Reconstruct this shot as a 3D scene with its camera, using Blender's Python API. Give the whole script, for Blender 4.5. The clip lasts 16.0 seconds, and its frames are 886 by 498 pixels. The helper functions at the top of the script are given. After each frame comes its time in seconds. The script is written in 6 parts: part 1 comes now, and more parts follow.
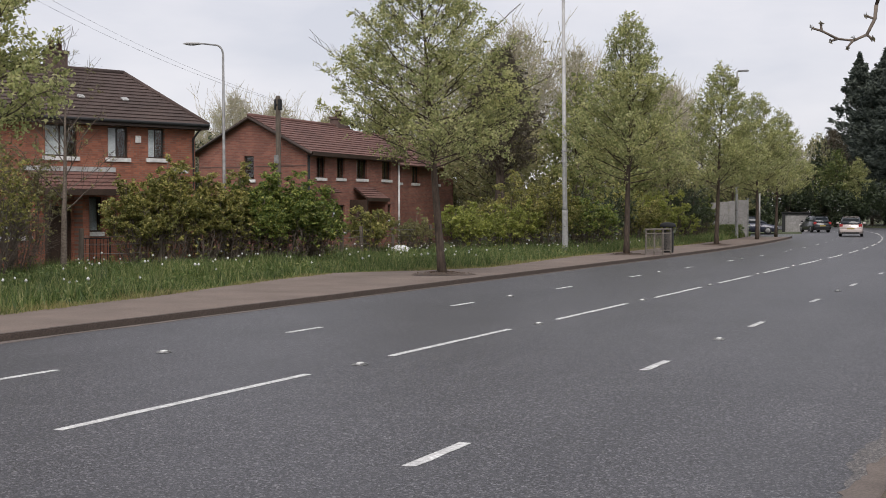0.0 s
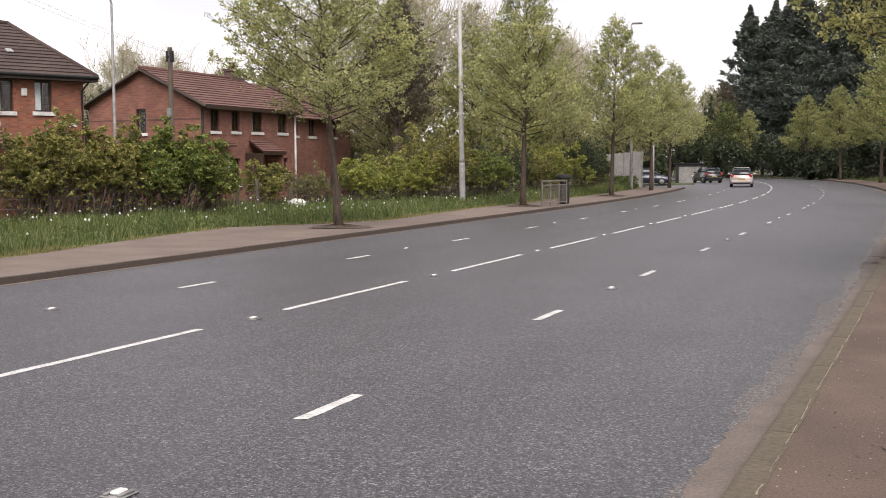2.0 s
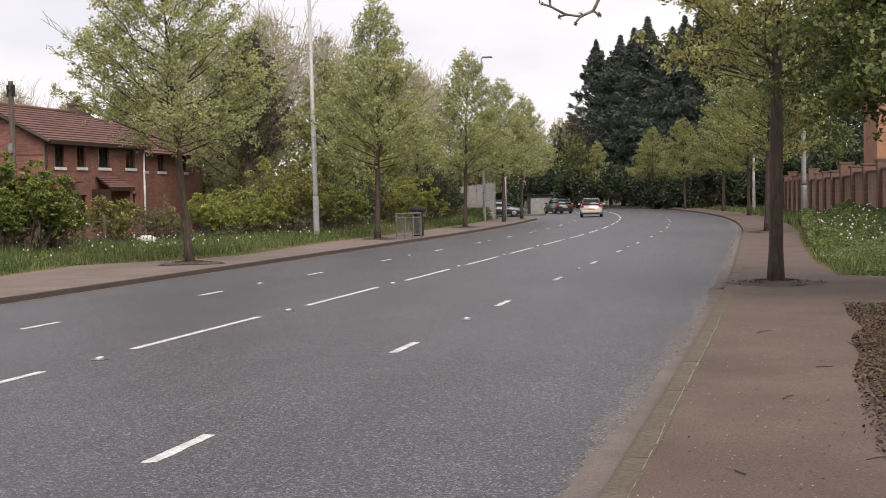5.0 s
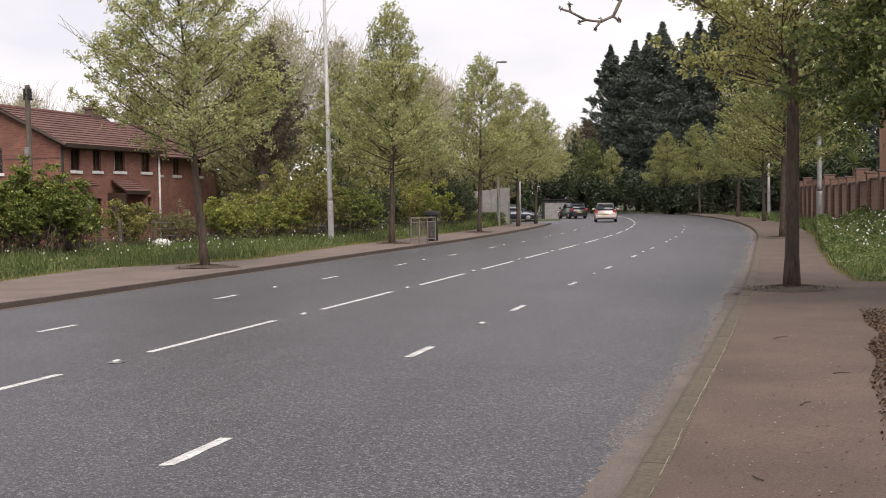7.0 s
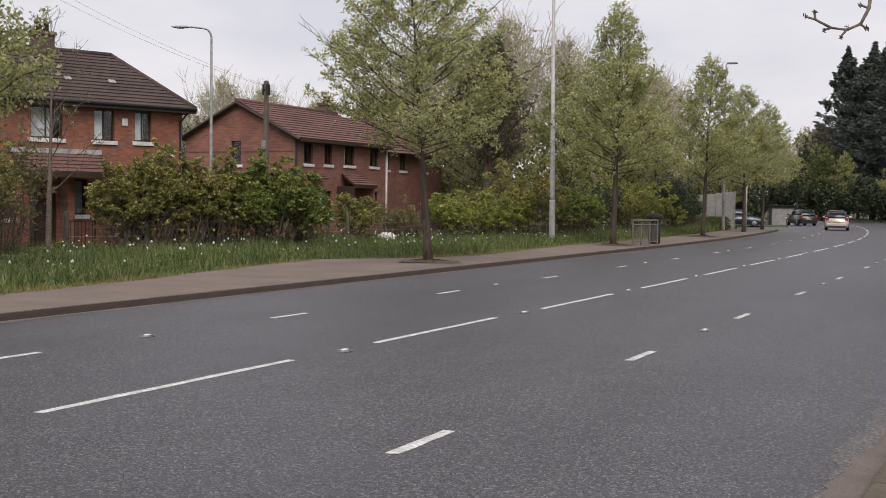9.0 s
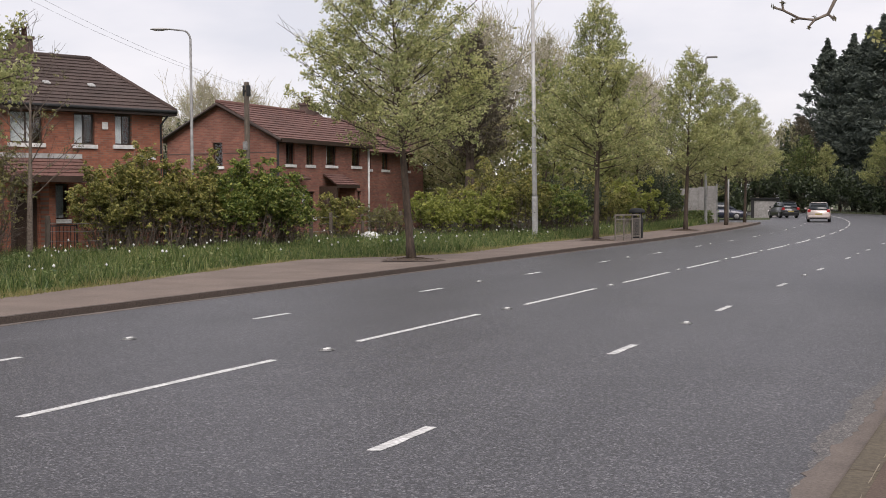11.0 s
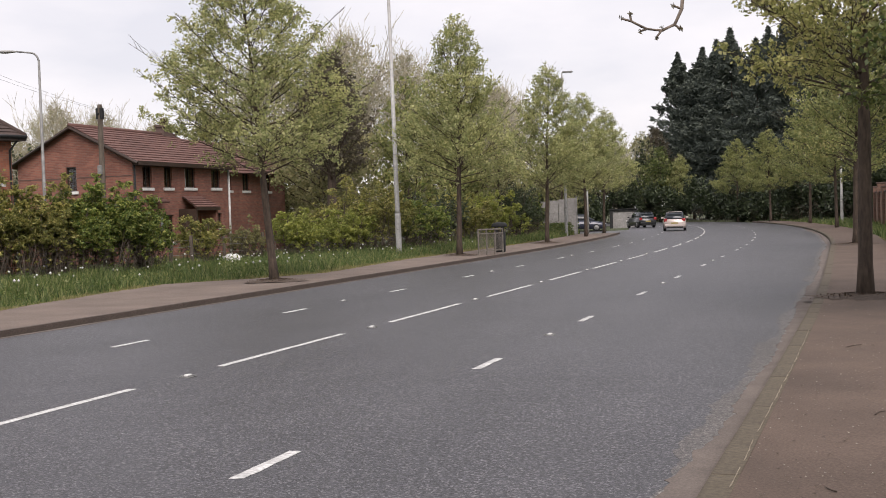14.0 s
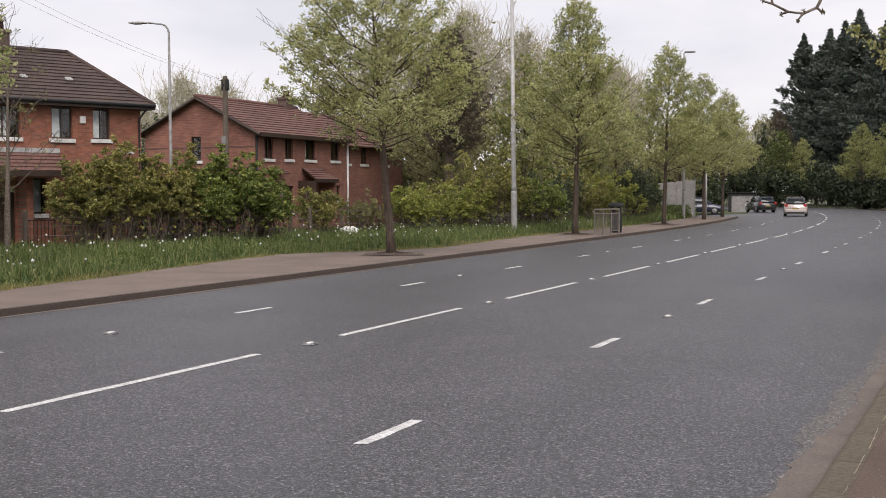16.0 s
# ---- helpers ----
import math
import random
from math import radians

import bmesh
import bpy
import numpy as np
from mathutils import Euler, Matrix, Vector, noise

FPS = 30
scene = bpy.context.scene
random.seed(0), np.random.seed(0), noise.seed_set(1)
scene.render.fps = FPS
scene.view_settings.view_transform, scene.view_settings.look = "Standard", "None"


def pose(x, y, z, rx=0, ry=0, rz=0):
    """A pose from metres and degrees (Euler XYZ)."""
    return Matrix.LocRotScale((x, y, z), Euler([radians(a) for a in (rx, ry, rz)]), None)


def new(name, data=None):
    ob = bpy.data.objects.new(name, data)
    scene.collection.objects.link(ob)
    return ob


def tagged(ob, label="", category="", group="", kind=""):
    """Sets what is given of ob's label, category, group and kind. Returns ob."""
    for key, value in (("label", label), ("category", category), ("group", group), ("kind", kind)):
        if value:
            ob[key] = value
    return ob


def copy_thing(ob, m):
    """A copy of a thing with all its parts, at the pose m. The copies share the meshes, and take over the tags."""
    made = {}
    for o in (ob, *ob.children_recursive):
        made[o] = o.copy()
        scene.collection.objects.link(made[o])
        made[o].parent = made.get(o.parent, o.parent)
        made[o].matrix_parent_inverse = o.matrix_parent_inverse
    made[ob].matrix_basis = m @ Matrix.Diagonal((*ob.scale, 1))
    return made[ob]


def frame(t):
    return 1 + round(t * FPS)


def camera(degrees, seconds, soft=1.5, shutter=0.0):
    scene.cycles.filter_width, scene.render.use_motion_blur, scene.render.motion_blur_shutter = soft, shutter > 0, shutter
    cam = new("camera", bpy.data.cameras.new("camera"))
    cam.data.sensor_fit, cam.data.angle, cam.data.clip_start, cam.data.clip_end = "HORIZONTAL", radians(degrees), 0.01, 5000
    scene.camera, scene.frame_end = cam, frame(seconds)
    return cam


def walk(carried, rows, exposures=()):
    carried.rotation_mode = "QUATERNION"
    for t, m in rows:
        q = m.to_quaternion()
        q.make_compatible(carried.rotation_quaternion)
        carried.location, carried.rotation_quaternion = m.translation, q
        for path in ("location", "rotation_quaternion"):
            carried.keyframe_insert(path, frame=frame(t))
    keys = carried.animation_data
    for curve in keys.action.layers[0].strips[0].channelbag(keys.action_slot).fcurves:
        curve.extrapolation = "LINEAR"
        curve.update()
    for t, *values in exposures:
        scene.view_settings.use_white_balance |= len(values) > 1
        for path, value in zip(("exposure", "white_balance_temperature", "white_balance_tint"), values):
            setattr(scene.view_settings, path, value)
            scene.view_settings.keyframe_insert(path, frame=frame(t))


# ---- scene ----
cam = camera(39.03, 16.0, 0.9)
# seconds, x, y, z, then the turn in degrees
ROWS = [
    (0.0, -0.016, -0.118, 1.815, 88.37, 0.18, 25.25),
    (0.5, -0.027, -0.091, 1.802, 87.40, 0.16, 25.69),
    (1.0, 0.001, -0.107, 1.795, 86.40, -0.12, 25.31),
    (1.5, -0.023, -0.053, 1.798, 85.71, -0.14, 23.73),
    (2.0, 0.030, -0.052, 1.798, 86.20, 0.53, 20.62),
    (2.5, 0.009, 0.039, 1.782, 86.50, 1.35, 17.27),
    (3.0, 0.016, 0.007, 1.805, 87.20, 0.97, 16.22),
    (3.5, 0.015, 0.051, 1.791, 87.20, 1.85, 16.47),
    (4.0, 0.053, 0.049, 1.795, 86.53, 1.68, 14.95),
    (4.2, 0.004, 0.062, 1.776, 87.10, 1.49, 13.93),
    (6.3, -0.000, 0.093, 1.778, 87.93, 0.91, 14.05),
    (6.5, -0.020, 0.092, 1.778, 87.93, 0.73, 12.18),
    (7.0, -0.021, 0.068, 1.778, 87.85, 1.06, 14.59),
    (7.5, -0.045, 0.054, 1.780, 87.74, 0.41, 17.10),
    (8.0, -0.070, 0.027, 1.784, 87.99, -0.44, 21.47),
    (8.5, -0.061, -0.047, 1.800, 87.86, -0.79, 24.55),
    (11.0, 0.008, -0.055, 1.786, 87.77, 0.33, 23.92),
    (11.5, 0.012, 0.018, 1.772, 87.37, 0.86, 19.31),
    (12.0, 0.035, 0.030, 1.771, 87.31, 1.57, 18.22),
    (12.5, 0.047, 0.021, 1.786, 87.45, 1.64, 19.04),
    (13.0, 0.037, -0.002, 1.795, 87.60, 1.49, 19.65),
    (13.5, 0.030, 0.006, 1.788, 87.85, 1.18, 18.81),
    (14.0, 0.004, 0.068, 1.782, 88.46, 1.93, 17.69),
    (14.5, 0.008, 0.035, 1.777, 88.01, 1.70, 17.45),
    (15.0, 0.012, -0.004, 1.775, 87.48, 0.73, 19.18),
    (15.5, 0.009, -0.108, 1.792, 87.62, 0.33, 22.40),
    (16.0, -0.047, -0.083, 1.777, 87.52, 0.34, 22.91),
]
# the clip's camera opens up when it turns away from the bright sky, and tints warmer
LIGHT = [(0.0, -0.15, 6450, 15), (0.5, 0.0, 6550, 16), (1.0, 0.22, 6750, 18), (2.0, 0.32, 6800, 18), (4.2, 0.22, 6800, 18), (6.3, 0.12, 6800, 18), (7.0, 0.17, 6800, 18), (7.5, 0.13, 6750, 18), (8.5, -0.18, 6600, 17), (11.0, 0.0, 6600, 17), (11.5, -0.02, 6650, 17), (12.0, 0.14, 6750, 18), (13.5, 0.13, 6750, 18), (14.5, 0.05, 6650, 17), (16.0, 0.02, 6650, 17)]
walk(cam, [(t, pose(x, y, z, rx, ry, rz)) for t, x, y, z, rx, ry, rz in ROWS], LIGHT)

# ---- sky and sun: a bright overcast spring day ----
SUN_EL, SUN_AZ = 48.0, 150.0
world = bpy.data.worlds.new("sky")
scene.world = world
world.use_nodes = True
wn, wl = world.node_tree.nodes, world.node_tree.links
wn.clear()
w_out, w_bg = wn.new("ShaderNodeOutputWorld"), wn.new("ShaderNodeBackground")
w_sky, w_mix, w_scale = wn.new("ShaderNodeTexSky"), wn.new("ShaderNodeMix"), wn.new("ShaderNodeVectorMath")
w_sky.sky_type, w_sky.sun_disc = "NISHITA", False
w_sky.sun_elevation, w_sky.sun_rotation = radians(SUN_EL), radians(SUN_AZ)
w_scale.operation = "SCALE"
w_scale.inputs["Scale"].default_value = 0.10
w_co, w_map = wn.new("ShaderNodeTexCoord"), wn.new("ShaderNodeMapping")
w_map.inputs["Scale"].default_value = (1.6, 1.6, 5.0)
w_noise, w_ramp = wn.new("ShaderNodeTexNoise"), wn.new("ShaderNodeValToRGB")
w_noise.inputs["Scale"].default_value, w_noise.inputs["Detail"].default_value, w_noise.inputs["Roughness"].default_value = 2.2, 6.0, 0.52
w_ramp.color_ramp.elements[0].position, w_ramp.color_ramp.elements[1].position = 0.36, 0.62
w_ramp.color_ramp.elements[0].color, w_ramp.color_ramp.elements[1].color = (0.79, 0.82, 0.87, 1), (0.98, 0.985, 1.0, 1)
w_mix.data_type = "RGBA"
w_mix.inputs["Factor"].default_value = 0.88
wl.new(w_co.outputs["Generated"], w_map.inputs["Vector"])
wl.new(w_map.outputs["Vector"], w_noise.inputs["Vector"])
wl.new(w_noise.outputs["Fac"], w_ramp.inputs["Fac"])
wl.new(w_sky.outputs["Color"], w_scale.inputs[0])
wl.new(w_scale.outputs["Vector"], w_mix.inputs["A"])
wl.new(w_ramp.outputs["Color"], w_mix.inputs["B"])
wl.new(w_mix.outputs["Result"], w_bg.inputs["Color"])
wl.new(w_bg.outputs["Background"], w_out.inputs["Surface"])
w_bg.inputs["Strength"].default_value = 1.0
sun = new("sun", bpy.data.lights.new("sun", "SUN"))
sun.data.energy, sun.data.angle, sun.data.color = 3.1, radians(45), (1.0, 0.96, 0.90)
sun.matrix_world = pose(0, -20, 40, 90 - SUN_EL, 0, 180 - SUN_AZ)


# ---- materials ----
def graph(name):
    m = bpy.data.materials.new(name)
    m.use_nodes = True
    return m, m.node_tree.nodes, m.node_tree.links, m.node_tree.nodes["Principled BSDF"]


def ramp_node(n, stops):
    r = n.new("ShaderNodeValToRGB")
    while len(r.color_ramp.elements) < len(stops):
        r.color_ramp.elements.new(0.5)
    for el, (p, c) in zip(r.color_ramp.elements, stops):
        el.position, el.color = p, (*c, 1)
    return r


def noise_node(n, l, scale, detail=4.0, rough=0.55, stretch=None):
    co = n.new("ShaderNodeTexCoord")
    t = n.new("ShaderNodeTexNoise")
    t.inputs["Scale"].default_value, t.inputs["Detail"].default_value, t.inputs["Roughness"].default_value = scale, detail, rough
    if stretch:
        mp = n.new("ShaderNodeMapping")
        mp.inputs["Scale"].default_value = stretch
        l.new(co.outputs["Object"], mp.inputs["Vector"])
        l.new(mp.outputs["Vector"], t.inputs["Vector"])
    else:
        l.new(co.outputs["Object"], t.inputs["Vector"])
    return t


def mul(n, l, a, b, fac=1.0, mode="MULTIPLY"):
    x = n.new("ShaderNodeMix")
    x.data_type, x.blend_type = "RGBA", mode
    x.inputs["Factor"].default_value = fac
    l.new(a, x.inputs["A"])
    l.new(b, x.inputs["B"])
    return x.outputs["Result"]


def surface(name, dark, light, grain=30.0, patch=0.6, rough=0.8, metal=0.0, bump=0.3, depth=0.01, patchy=0.35, stretch=None, vary=0.0):
    """A two-scale surface: fine grain between two colours, broad patches over it, bump from the grain."""
    m, n, l, b = graph(name)
    g = noise_node(n, l, grain, 6, 0.6, stretch)
    col = ramp_node(n, [(0.32, dark), (0.68, light)])
    l.new(g.outputs["Fac"], col.inputs["Fac"])
    p = noise_node(n, l, patch, 5, 0.6)
    pr = ramp_node(n, [(0.3, (1 - patchy,) * 3), (0.7, (1.0, 1.0, 1.0))])
    l.new(p.outputs["Fac"], pr.inputs["Fac"])
    c = mul(n, l, col.outputs["Color"], pr.outputs["Color"])
    if vary:
        oi = n.new("ShaderNodeObjectInfo")
        vr = ramp_node(n, [(0.0, (1 - vary,) * 3), (1.0, (1.0, 1.0, 1.0))])
        l.new(oi.outputs["Random"], vr.inputs["Fac"])
        c = mul(n, l, c, vr.outputs["Color"])
    l.new(c, b.inputs["Base Color"])
    b.inputs["Roughness"].default_value, b.inputs["Metallic"].default_value = rough, metal
    bp = n.new("ShaderNodeBump")
    bp.inputs["Strength"].default_value, bp.inputs["Distance"].default_value = bump, depth
    l.new(g.outputs["Fac"], bp.inputs["Height"])
    l.new(bp.outputs["Normal"], b.inputs["Normal"])
    return m


def asphalt(name, base, stone, spread=0.5, tint=(1, 1, 1)):
    """Worn asphalt: bitumen with pale stone chips, broad stains and lengthwise wear."""
    m, n, l, b = graph(name)
    co = n.new("ShaderNodeTexCoord")
    v = n.new("ShaderNodeTexVoronoi")
    v.inputs["Scale"].default_value = 75.0
    l.new(co.outputs["Object"], v.inputs["Vector"])
    sep = n.new("ShaderNodeSeparateColor")
    l.new(v.outputs["Color"], sep.inputs["Color"])
    chips = ramp_node(n, [(0.0, tuple(c * 0.30 for c in base)), (0.35, tuple(c * 0.85 for c in base)), (0.75, tuple(c * 1.5 for c in base)), (1.0, stone)])
    l.new(sep.outputs["Red"], chips.inputs["Fac"])
    fine = noise_node(n, l, 22.0, 6, 0.80)
    fr = ramp_node(n, [(0.36, (0.30,) * 3), (0.5, (0.95,) * 3), (0.64, (1.60,) * 3)])
    l.new(fine.outputs["Fac"], fr.inputs["Fac"])
    c = mul(n, l, chips.outputs["Color"], fr.outputs["Color"])
    lane = noise_node(n, l, 1.0, 5, 0.6, (0.9, 0.06, 1.0))
    lr = ramp_node(n, [(0.3, tuple(0.80 * t for t in tint)), (0.7, (1.08, 1.07, 1.05))])
    l.new(lane.outputs["Fac"], lr.inputs["Fac"])
    c = mul(n, l, c, lr.outputs["Color"])
    blot = noise_node(n, l, 0.35, 6, 0.65)
    br = ramp_node(n, [(0.35, (1 - spread * 0.5,) * 3), (0.65, (1.0,) * 3)])
    l.new(blot.outputs["Fac"], br.inputs["Fac"])
    c = mul(n, l, c, br.outputs["Color"])
    l.new(c, b.inputs["Base Color"])
    b.inputs["Roughness"].default_value = 0.50
    bp = n.new("ShaderNodeBump")
    bp.inputs["Strength"].default_value, bp.inputs["Distance"].default_value = 0.45, 0.005
    l.new(v.outputs["Distance"], bp.inputs["Height"])
    l.new(bp.outputs["Normal"], b.inputs["Normal"])
    return m


def leafy(name, tones, through_light=0.35, patch=0.5, rough=0.55):
    """Foliage: every leaf its own tone, broad patches, light through the leaf."""
    m, n, l, b = graph(name)
    geo = n.new("ShaderNodeNewGeometry")
    k = len(tones)
    col = ramp_node(n, [(i / (k - 1), t) for i, t in enumerate(tones)])
    l.new(geo.outputs["Random Per Island"], col.inputs["Fac"])
    p = noise_node(n, l, patch, 3, 0.5)
    pr = ramp_node(n, [(0.32, (0.70, 0.74, 0.70)), (0.68, (1.12, 1.10, 1.0))])
    l.new(p.outputs["Fac"], pr.inputs["Fac"])
    c = mul(n, l, col.outputs["Color"], pr.outputs["Color"])
    l.new(c, b.inputs["Base Color"])
    b.inputs["Roughness"].default_value = rough
    tr, mx, out = n.new("ShaderNodeBsdfTranslucent"), n.new("ShaderNodeMixShader"), n["Material Output"]
    l.new(c, tr.inputs["Color"])
    mx.inputs["Fac"].default_value = through_light
    l.new(b.outputs["BSDF"], mx.inputs[1])
    l.new(tr.outputs["BSDF"], mx.inputs[2])
    l.new(mx.outputs["Shader"], out.inputs["Surface"])
    return m


def brickwork(name, tones, mortar, across="XZ"):
    """Stretcher-bond brickwork at true size, with tone per brick, weathering and recessed joints."""
    m, n, l, b = graph(name)
    co, sp, cb = n.new("ShaderNodeTexCoord"), n.new("ShaderNodeSeparateXYZ"), n.new("ShaderNodeCombineXYZ")
    l.new(co.outputs["Object"], sp.inputs[0])
    l.new(sp.outputs[across[0]], cb.inputs["X"])
    l.new(sp.outputs["Z"], cb.inputs["Y"])
    t = n.new("ShaderNodeTexBrick")
    t.inputs["Scale"].default_value = 1.0
    t.inputs["Brick Width"].default_value, t.inputs["Row Height"].default_value, t.inputs["Mortar Size"].default_value = 0.225, 0.075, 0.006
    t.inputs["Color1"].default_value, t.inputs["Color2"].default_value, t.inputs["Mortar"].default_value = (*tones[0], 1), (*tones[1], 1), (*mortar, 1)
    l.new(cb.outputs[0], t.inputs["Vector"])
    p = noise_node(n, l, 0.9, 6, 0.65)
    pr = ramp_node(n, [(0.3, (0.72, 0.70, 0.70)), (0.7, (1.1, 1.08, 1.04))])
    l.new(p.outputs["Fac"], pr.inputs["Fac"])
    c = mul(n, l, t.outputs["Color"], pr.outputs["Color"])
    l.new(c, b.inputs["Base Color"])
    b.inputs["Roughness"].default_value = 0.9
    bp = n.new("ShaderNodeBump")
    bp.inputs["Strength"].default_value, bp.inputs["Distance"].default_value, bp.invert = 0.8, 0.012, True
    l.new(t.outputs["Fac"], bp.inputs["Height"])
    l.new(bp.outputs["Normal"], b.inputs["Normal"])
    return m


M_ROAD = asphalt("road_asphalt", (0.046, 0.046, 0.053), (0.21, 0.208, 0.215))
M_PATH = surface("path_asphalt", (0.079, 0.052, 0.038), (0.156, 0.111, 0.085), 55, 0.7, 0.92, bump=0.35, depth=0.006, patchy=0.40)
M_PATH_L = surface("pale_path_asphalt", (0.128, 0.096, 0.077), (0.230, 0.180, 0.150), 55, 0.7, 0.92, bump=0.35, depth=0.006, patchy=0.35)
M_DUST = surface("gutter_dust", (0.112, 0.092, 0.080), (0.186, 0.154, 0.132), 50, 1.5, 0.95, bump=0.4)
M_KERB = surface("kerb_stone", (0.080, 0.065, 0.045), (0.150, 0.122, 0.084), 30, 0.8, 0.92, bump=0.3, vary=0.06)
M_KERB_DARK = surface("dark_kerb_stone", (0.058, 0.043, 0.035), (0.120, 0.090, 0.072), 30, 0.8, 0.92, bump=0.3, vary=0.10)
M_SCRAPE = surface("pale_mortar", (0.20, 0.165, 0.12), (0.42, 0.36, 0.27), 7, 1.1, 0.9, patchy=0.5)
M_RUSTED = surface("rusty_patch", (0.03, 0.022, 0.018), (0.10, 0.06, 0.04), 30, 4.0, 0.95, bump=0.5)
M_FAINT = asphalt("dusty_asphalt", (0.080, 0.072, 0.066), (0.24, 0.22, 0.205))
M_PAINT = surface("road_paint", (0.40, 0.40, 0.39), (0.84, 0.84, 0.82), 22, 3.5, 0.7, bump=0.3, patchy=0.40)
M_SOIL = surface("dry_soil", (0.05, 0.037, 0.028), (0.15, 0.108, 0.083), 18, 2.5, 0.95, bump=0.8, depth=0.03)
M_RUST = surface("weathered_rail_steel", (0.14, 0.12, 0.10), (0.26, 0.235, 0.205), 12, 1.5, 0.7, 0.2, 0.2)
M_COLUMN = surface("weathered_column_steel", (0.15, 0.155, 0.165), (0.30, 0.305, 0.315), 34, 7.0, 0.65, 0.15, 0.3, patchy=0.40)
M_WEED = leafy("weed_leaf", [(0.06, 0.095, 0.03), (0.12, 0.18, 0.05), (0.18, 0.22, 0.08), (0.27, 0.29, 0.12)], 0.35, 0.8)
M_TURF = surface("turf", (0.035, 0.045, 0.018), (0.085, 0.105, 0.035), 9, 0.5, 0.95, bump=0.8, depth=0.04)
M_GRASS = leafy("grass_blades", [(0.036, 0.064, 0.018), (0.082, 0.130, 0.036), (0.155, 0.205, 0.064), (0.32, 0.31, 0.14)], 0.42, 1.1)
M_BARK = surface("bark", (0.040, 0.029, 0.022), (0.120, 0.088, 0.065), 14, 1.0, 0.95, bump=0.9, depth=0.03, stretch=(1, 1, 0.25))
M_TWIG = surface("twig_bark", (0.085, 0.066, 0.052), (0.22, 0.18, 0.145), 20, 1.0, 0.95, bump=0.4)
M_LIME = leafy("lime_leaf", [(0.245, 0.28, 0.125), (0.38, 0.41, 0.185), (0.53, 0.54, 0.26), (0.67, 0.64, 0.36)], 0.58)
# greener copy of lime_leaf, also darkened for conifer shade on the far trees
M_LIME_DEEP = leafy("deep_lime_leaf", [(0.18, 0.215, 0.09), (0.27, 0.305, 0.125), (0.40, 0.415, 0.18), (0.52, 0.485, 0.23)], 0.55)
M_LIME_WARM = leafy("warm_lime_leaf", [(0.24, 0.255, 0.10), (0.37, 0.38, 0.15), (0.51, 0.50, 0.21), (0.63, 0.57, 0.28)], 0.55)
M_MAPLE = leafy("maple_leaf", [(0.044, 0.066, 0.020), (0.086, 0.12, 0.036), (0.165, 0.20, 0.065), (0.27, 0.285, 0.115)], 0.42, 0.7)
M_PALETWIG = surface("pale_twig_bark", (0.33, 0.30, 0.21), (0.56, 0.52, 0.40), 20, 1.0, 0.95, bump=0.3)
M_OLIVE = leafy("olive_leaf", [(0.22, 0.225, 0.11), (0.35, 0.34, 0.175), (0.48, 0.44, 0.25)], 0.55)
M_STRAW = leafy("dry_edge_grass", [(0.15, 0.15, 0.055), (0.24, 0.225, 0.09), (0.36, 0.31, 0.15)], 0.3, 0.8)
M_GREEN = leafy("shrub_leaf", [(0.060, 0.098, 0.024), (0.12, 0.18, 0.042), (0.25, 0.30, 0.068), (0.43, 0.42, 0.13)], 0.35, 0.9)
M_GOLD = leafy("gold_shrub_leaf", [(0.17, 0.20, 0.05), (0.31, 0.345, 0.085), (0.50, 0.50, 0.15)], 0.45, 0.9)
M_SHOOT = leafy("new_shoot_leaf", [(0.105, 0.120, 0.038), (0.21, 0.220, 0.066), (0.36, 0.345, 0.105), (0.53, 0.45, 0.18)], 0.42, 0.9)
M_BROWNLEAF = leafy("brown_bud_leaf", [(0.065, 0.056, 0.042), (0.11, 0.095, 0.066), (0.17, 0.15, 0.10)], 0.35)
M_DULL = leafy("dull_shrub_leaf", [(0.14, 0.13, 0.07), (0.23, 0.225, 0.095), (0.33, 0.30, 0.14)], 0.4)
# dark foliage, lowered further so the tone holds the shade under the bend's trees
M_DARKLEAF = leafy("dark_leaf", [(0.020, 0.030, 0.016), (0.038, 0.056, 0.026), (0.070, 0.092, 0.040)], 0.2)
M_CONIFER = leafy("conifer_spray", [(0.052, 0.068, 0.063), (0.088, 0.108, 0.097), (0.145, 0.168, 0.143)], 0.25, 0.25, 0.85)
M_WHITE = surface("white_paint", (0.62, 0.62, 0.60), (0.80, 0.80, 0.78), 12, 1.5, 0.6, bump=0.1)
M_FRAME = surface("brown_frame", (0.030, 0.018, 0.012), (0.060, 0.036, 0.025), 16, 2.0, 0.5, bump=0.1)
M_STEEL = surface("galvanised_steel", (0.20, 0.20, 0.195), (0.33, 0.33, 0.32), 7, 1.4, 0.6, 0.25, 0.15, patchy=0.4)
M_PALE = surface("pale_painted_steel", (0.33, 0.33, 0.32), (0.47, 0.47, 0.46), 8, 1.2, 0.6, 0.1, 0.1, patchy=0.25)
M_DARK = surface("dark_plastic", (0.010, 0.011, 0.012), (0.024, 0.025, 0.026), 20, 2.0, 0.8, bump=0.1)
M_WOOD = surface("weathered_timber", (0.07, 0.055, 0.042), (0.17, 0.14, 0.11), 9, 1.0, 0.9, bump=0.5, stretch=(1, 1, 0.15))
M_ROOF1 = surface("brown_concrete_tile", (0.050, 0.034, 0.030), (0.100, 0.068, 0.058), 14, 0.8, 0.9, bump=0.5)
M_ROOF2 = surface("red_concrete_tile", (0.108, 0.054, 0.046), (0.205, 0.105, 0.085), 14, 0.8, 0.9, bump=0.5)
M_BRICK_X = brickwork("red_brick_x", ((0.205, 0.085, 0.064), (0.30, 0.128, 0.092)), (0.20, 0.15, 0.125), "XZ")
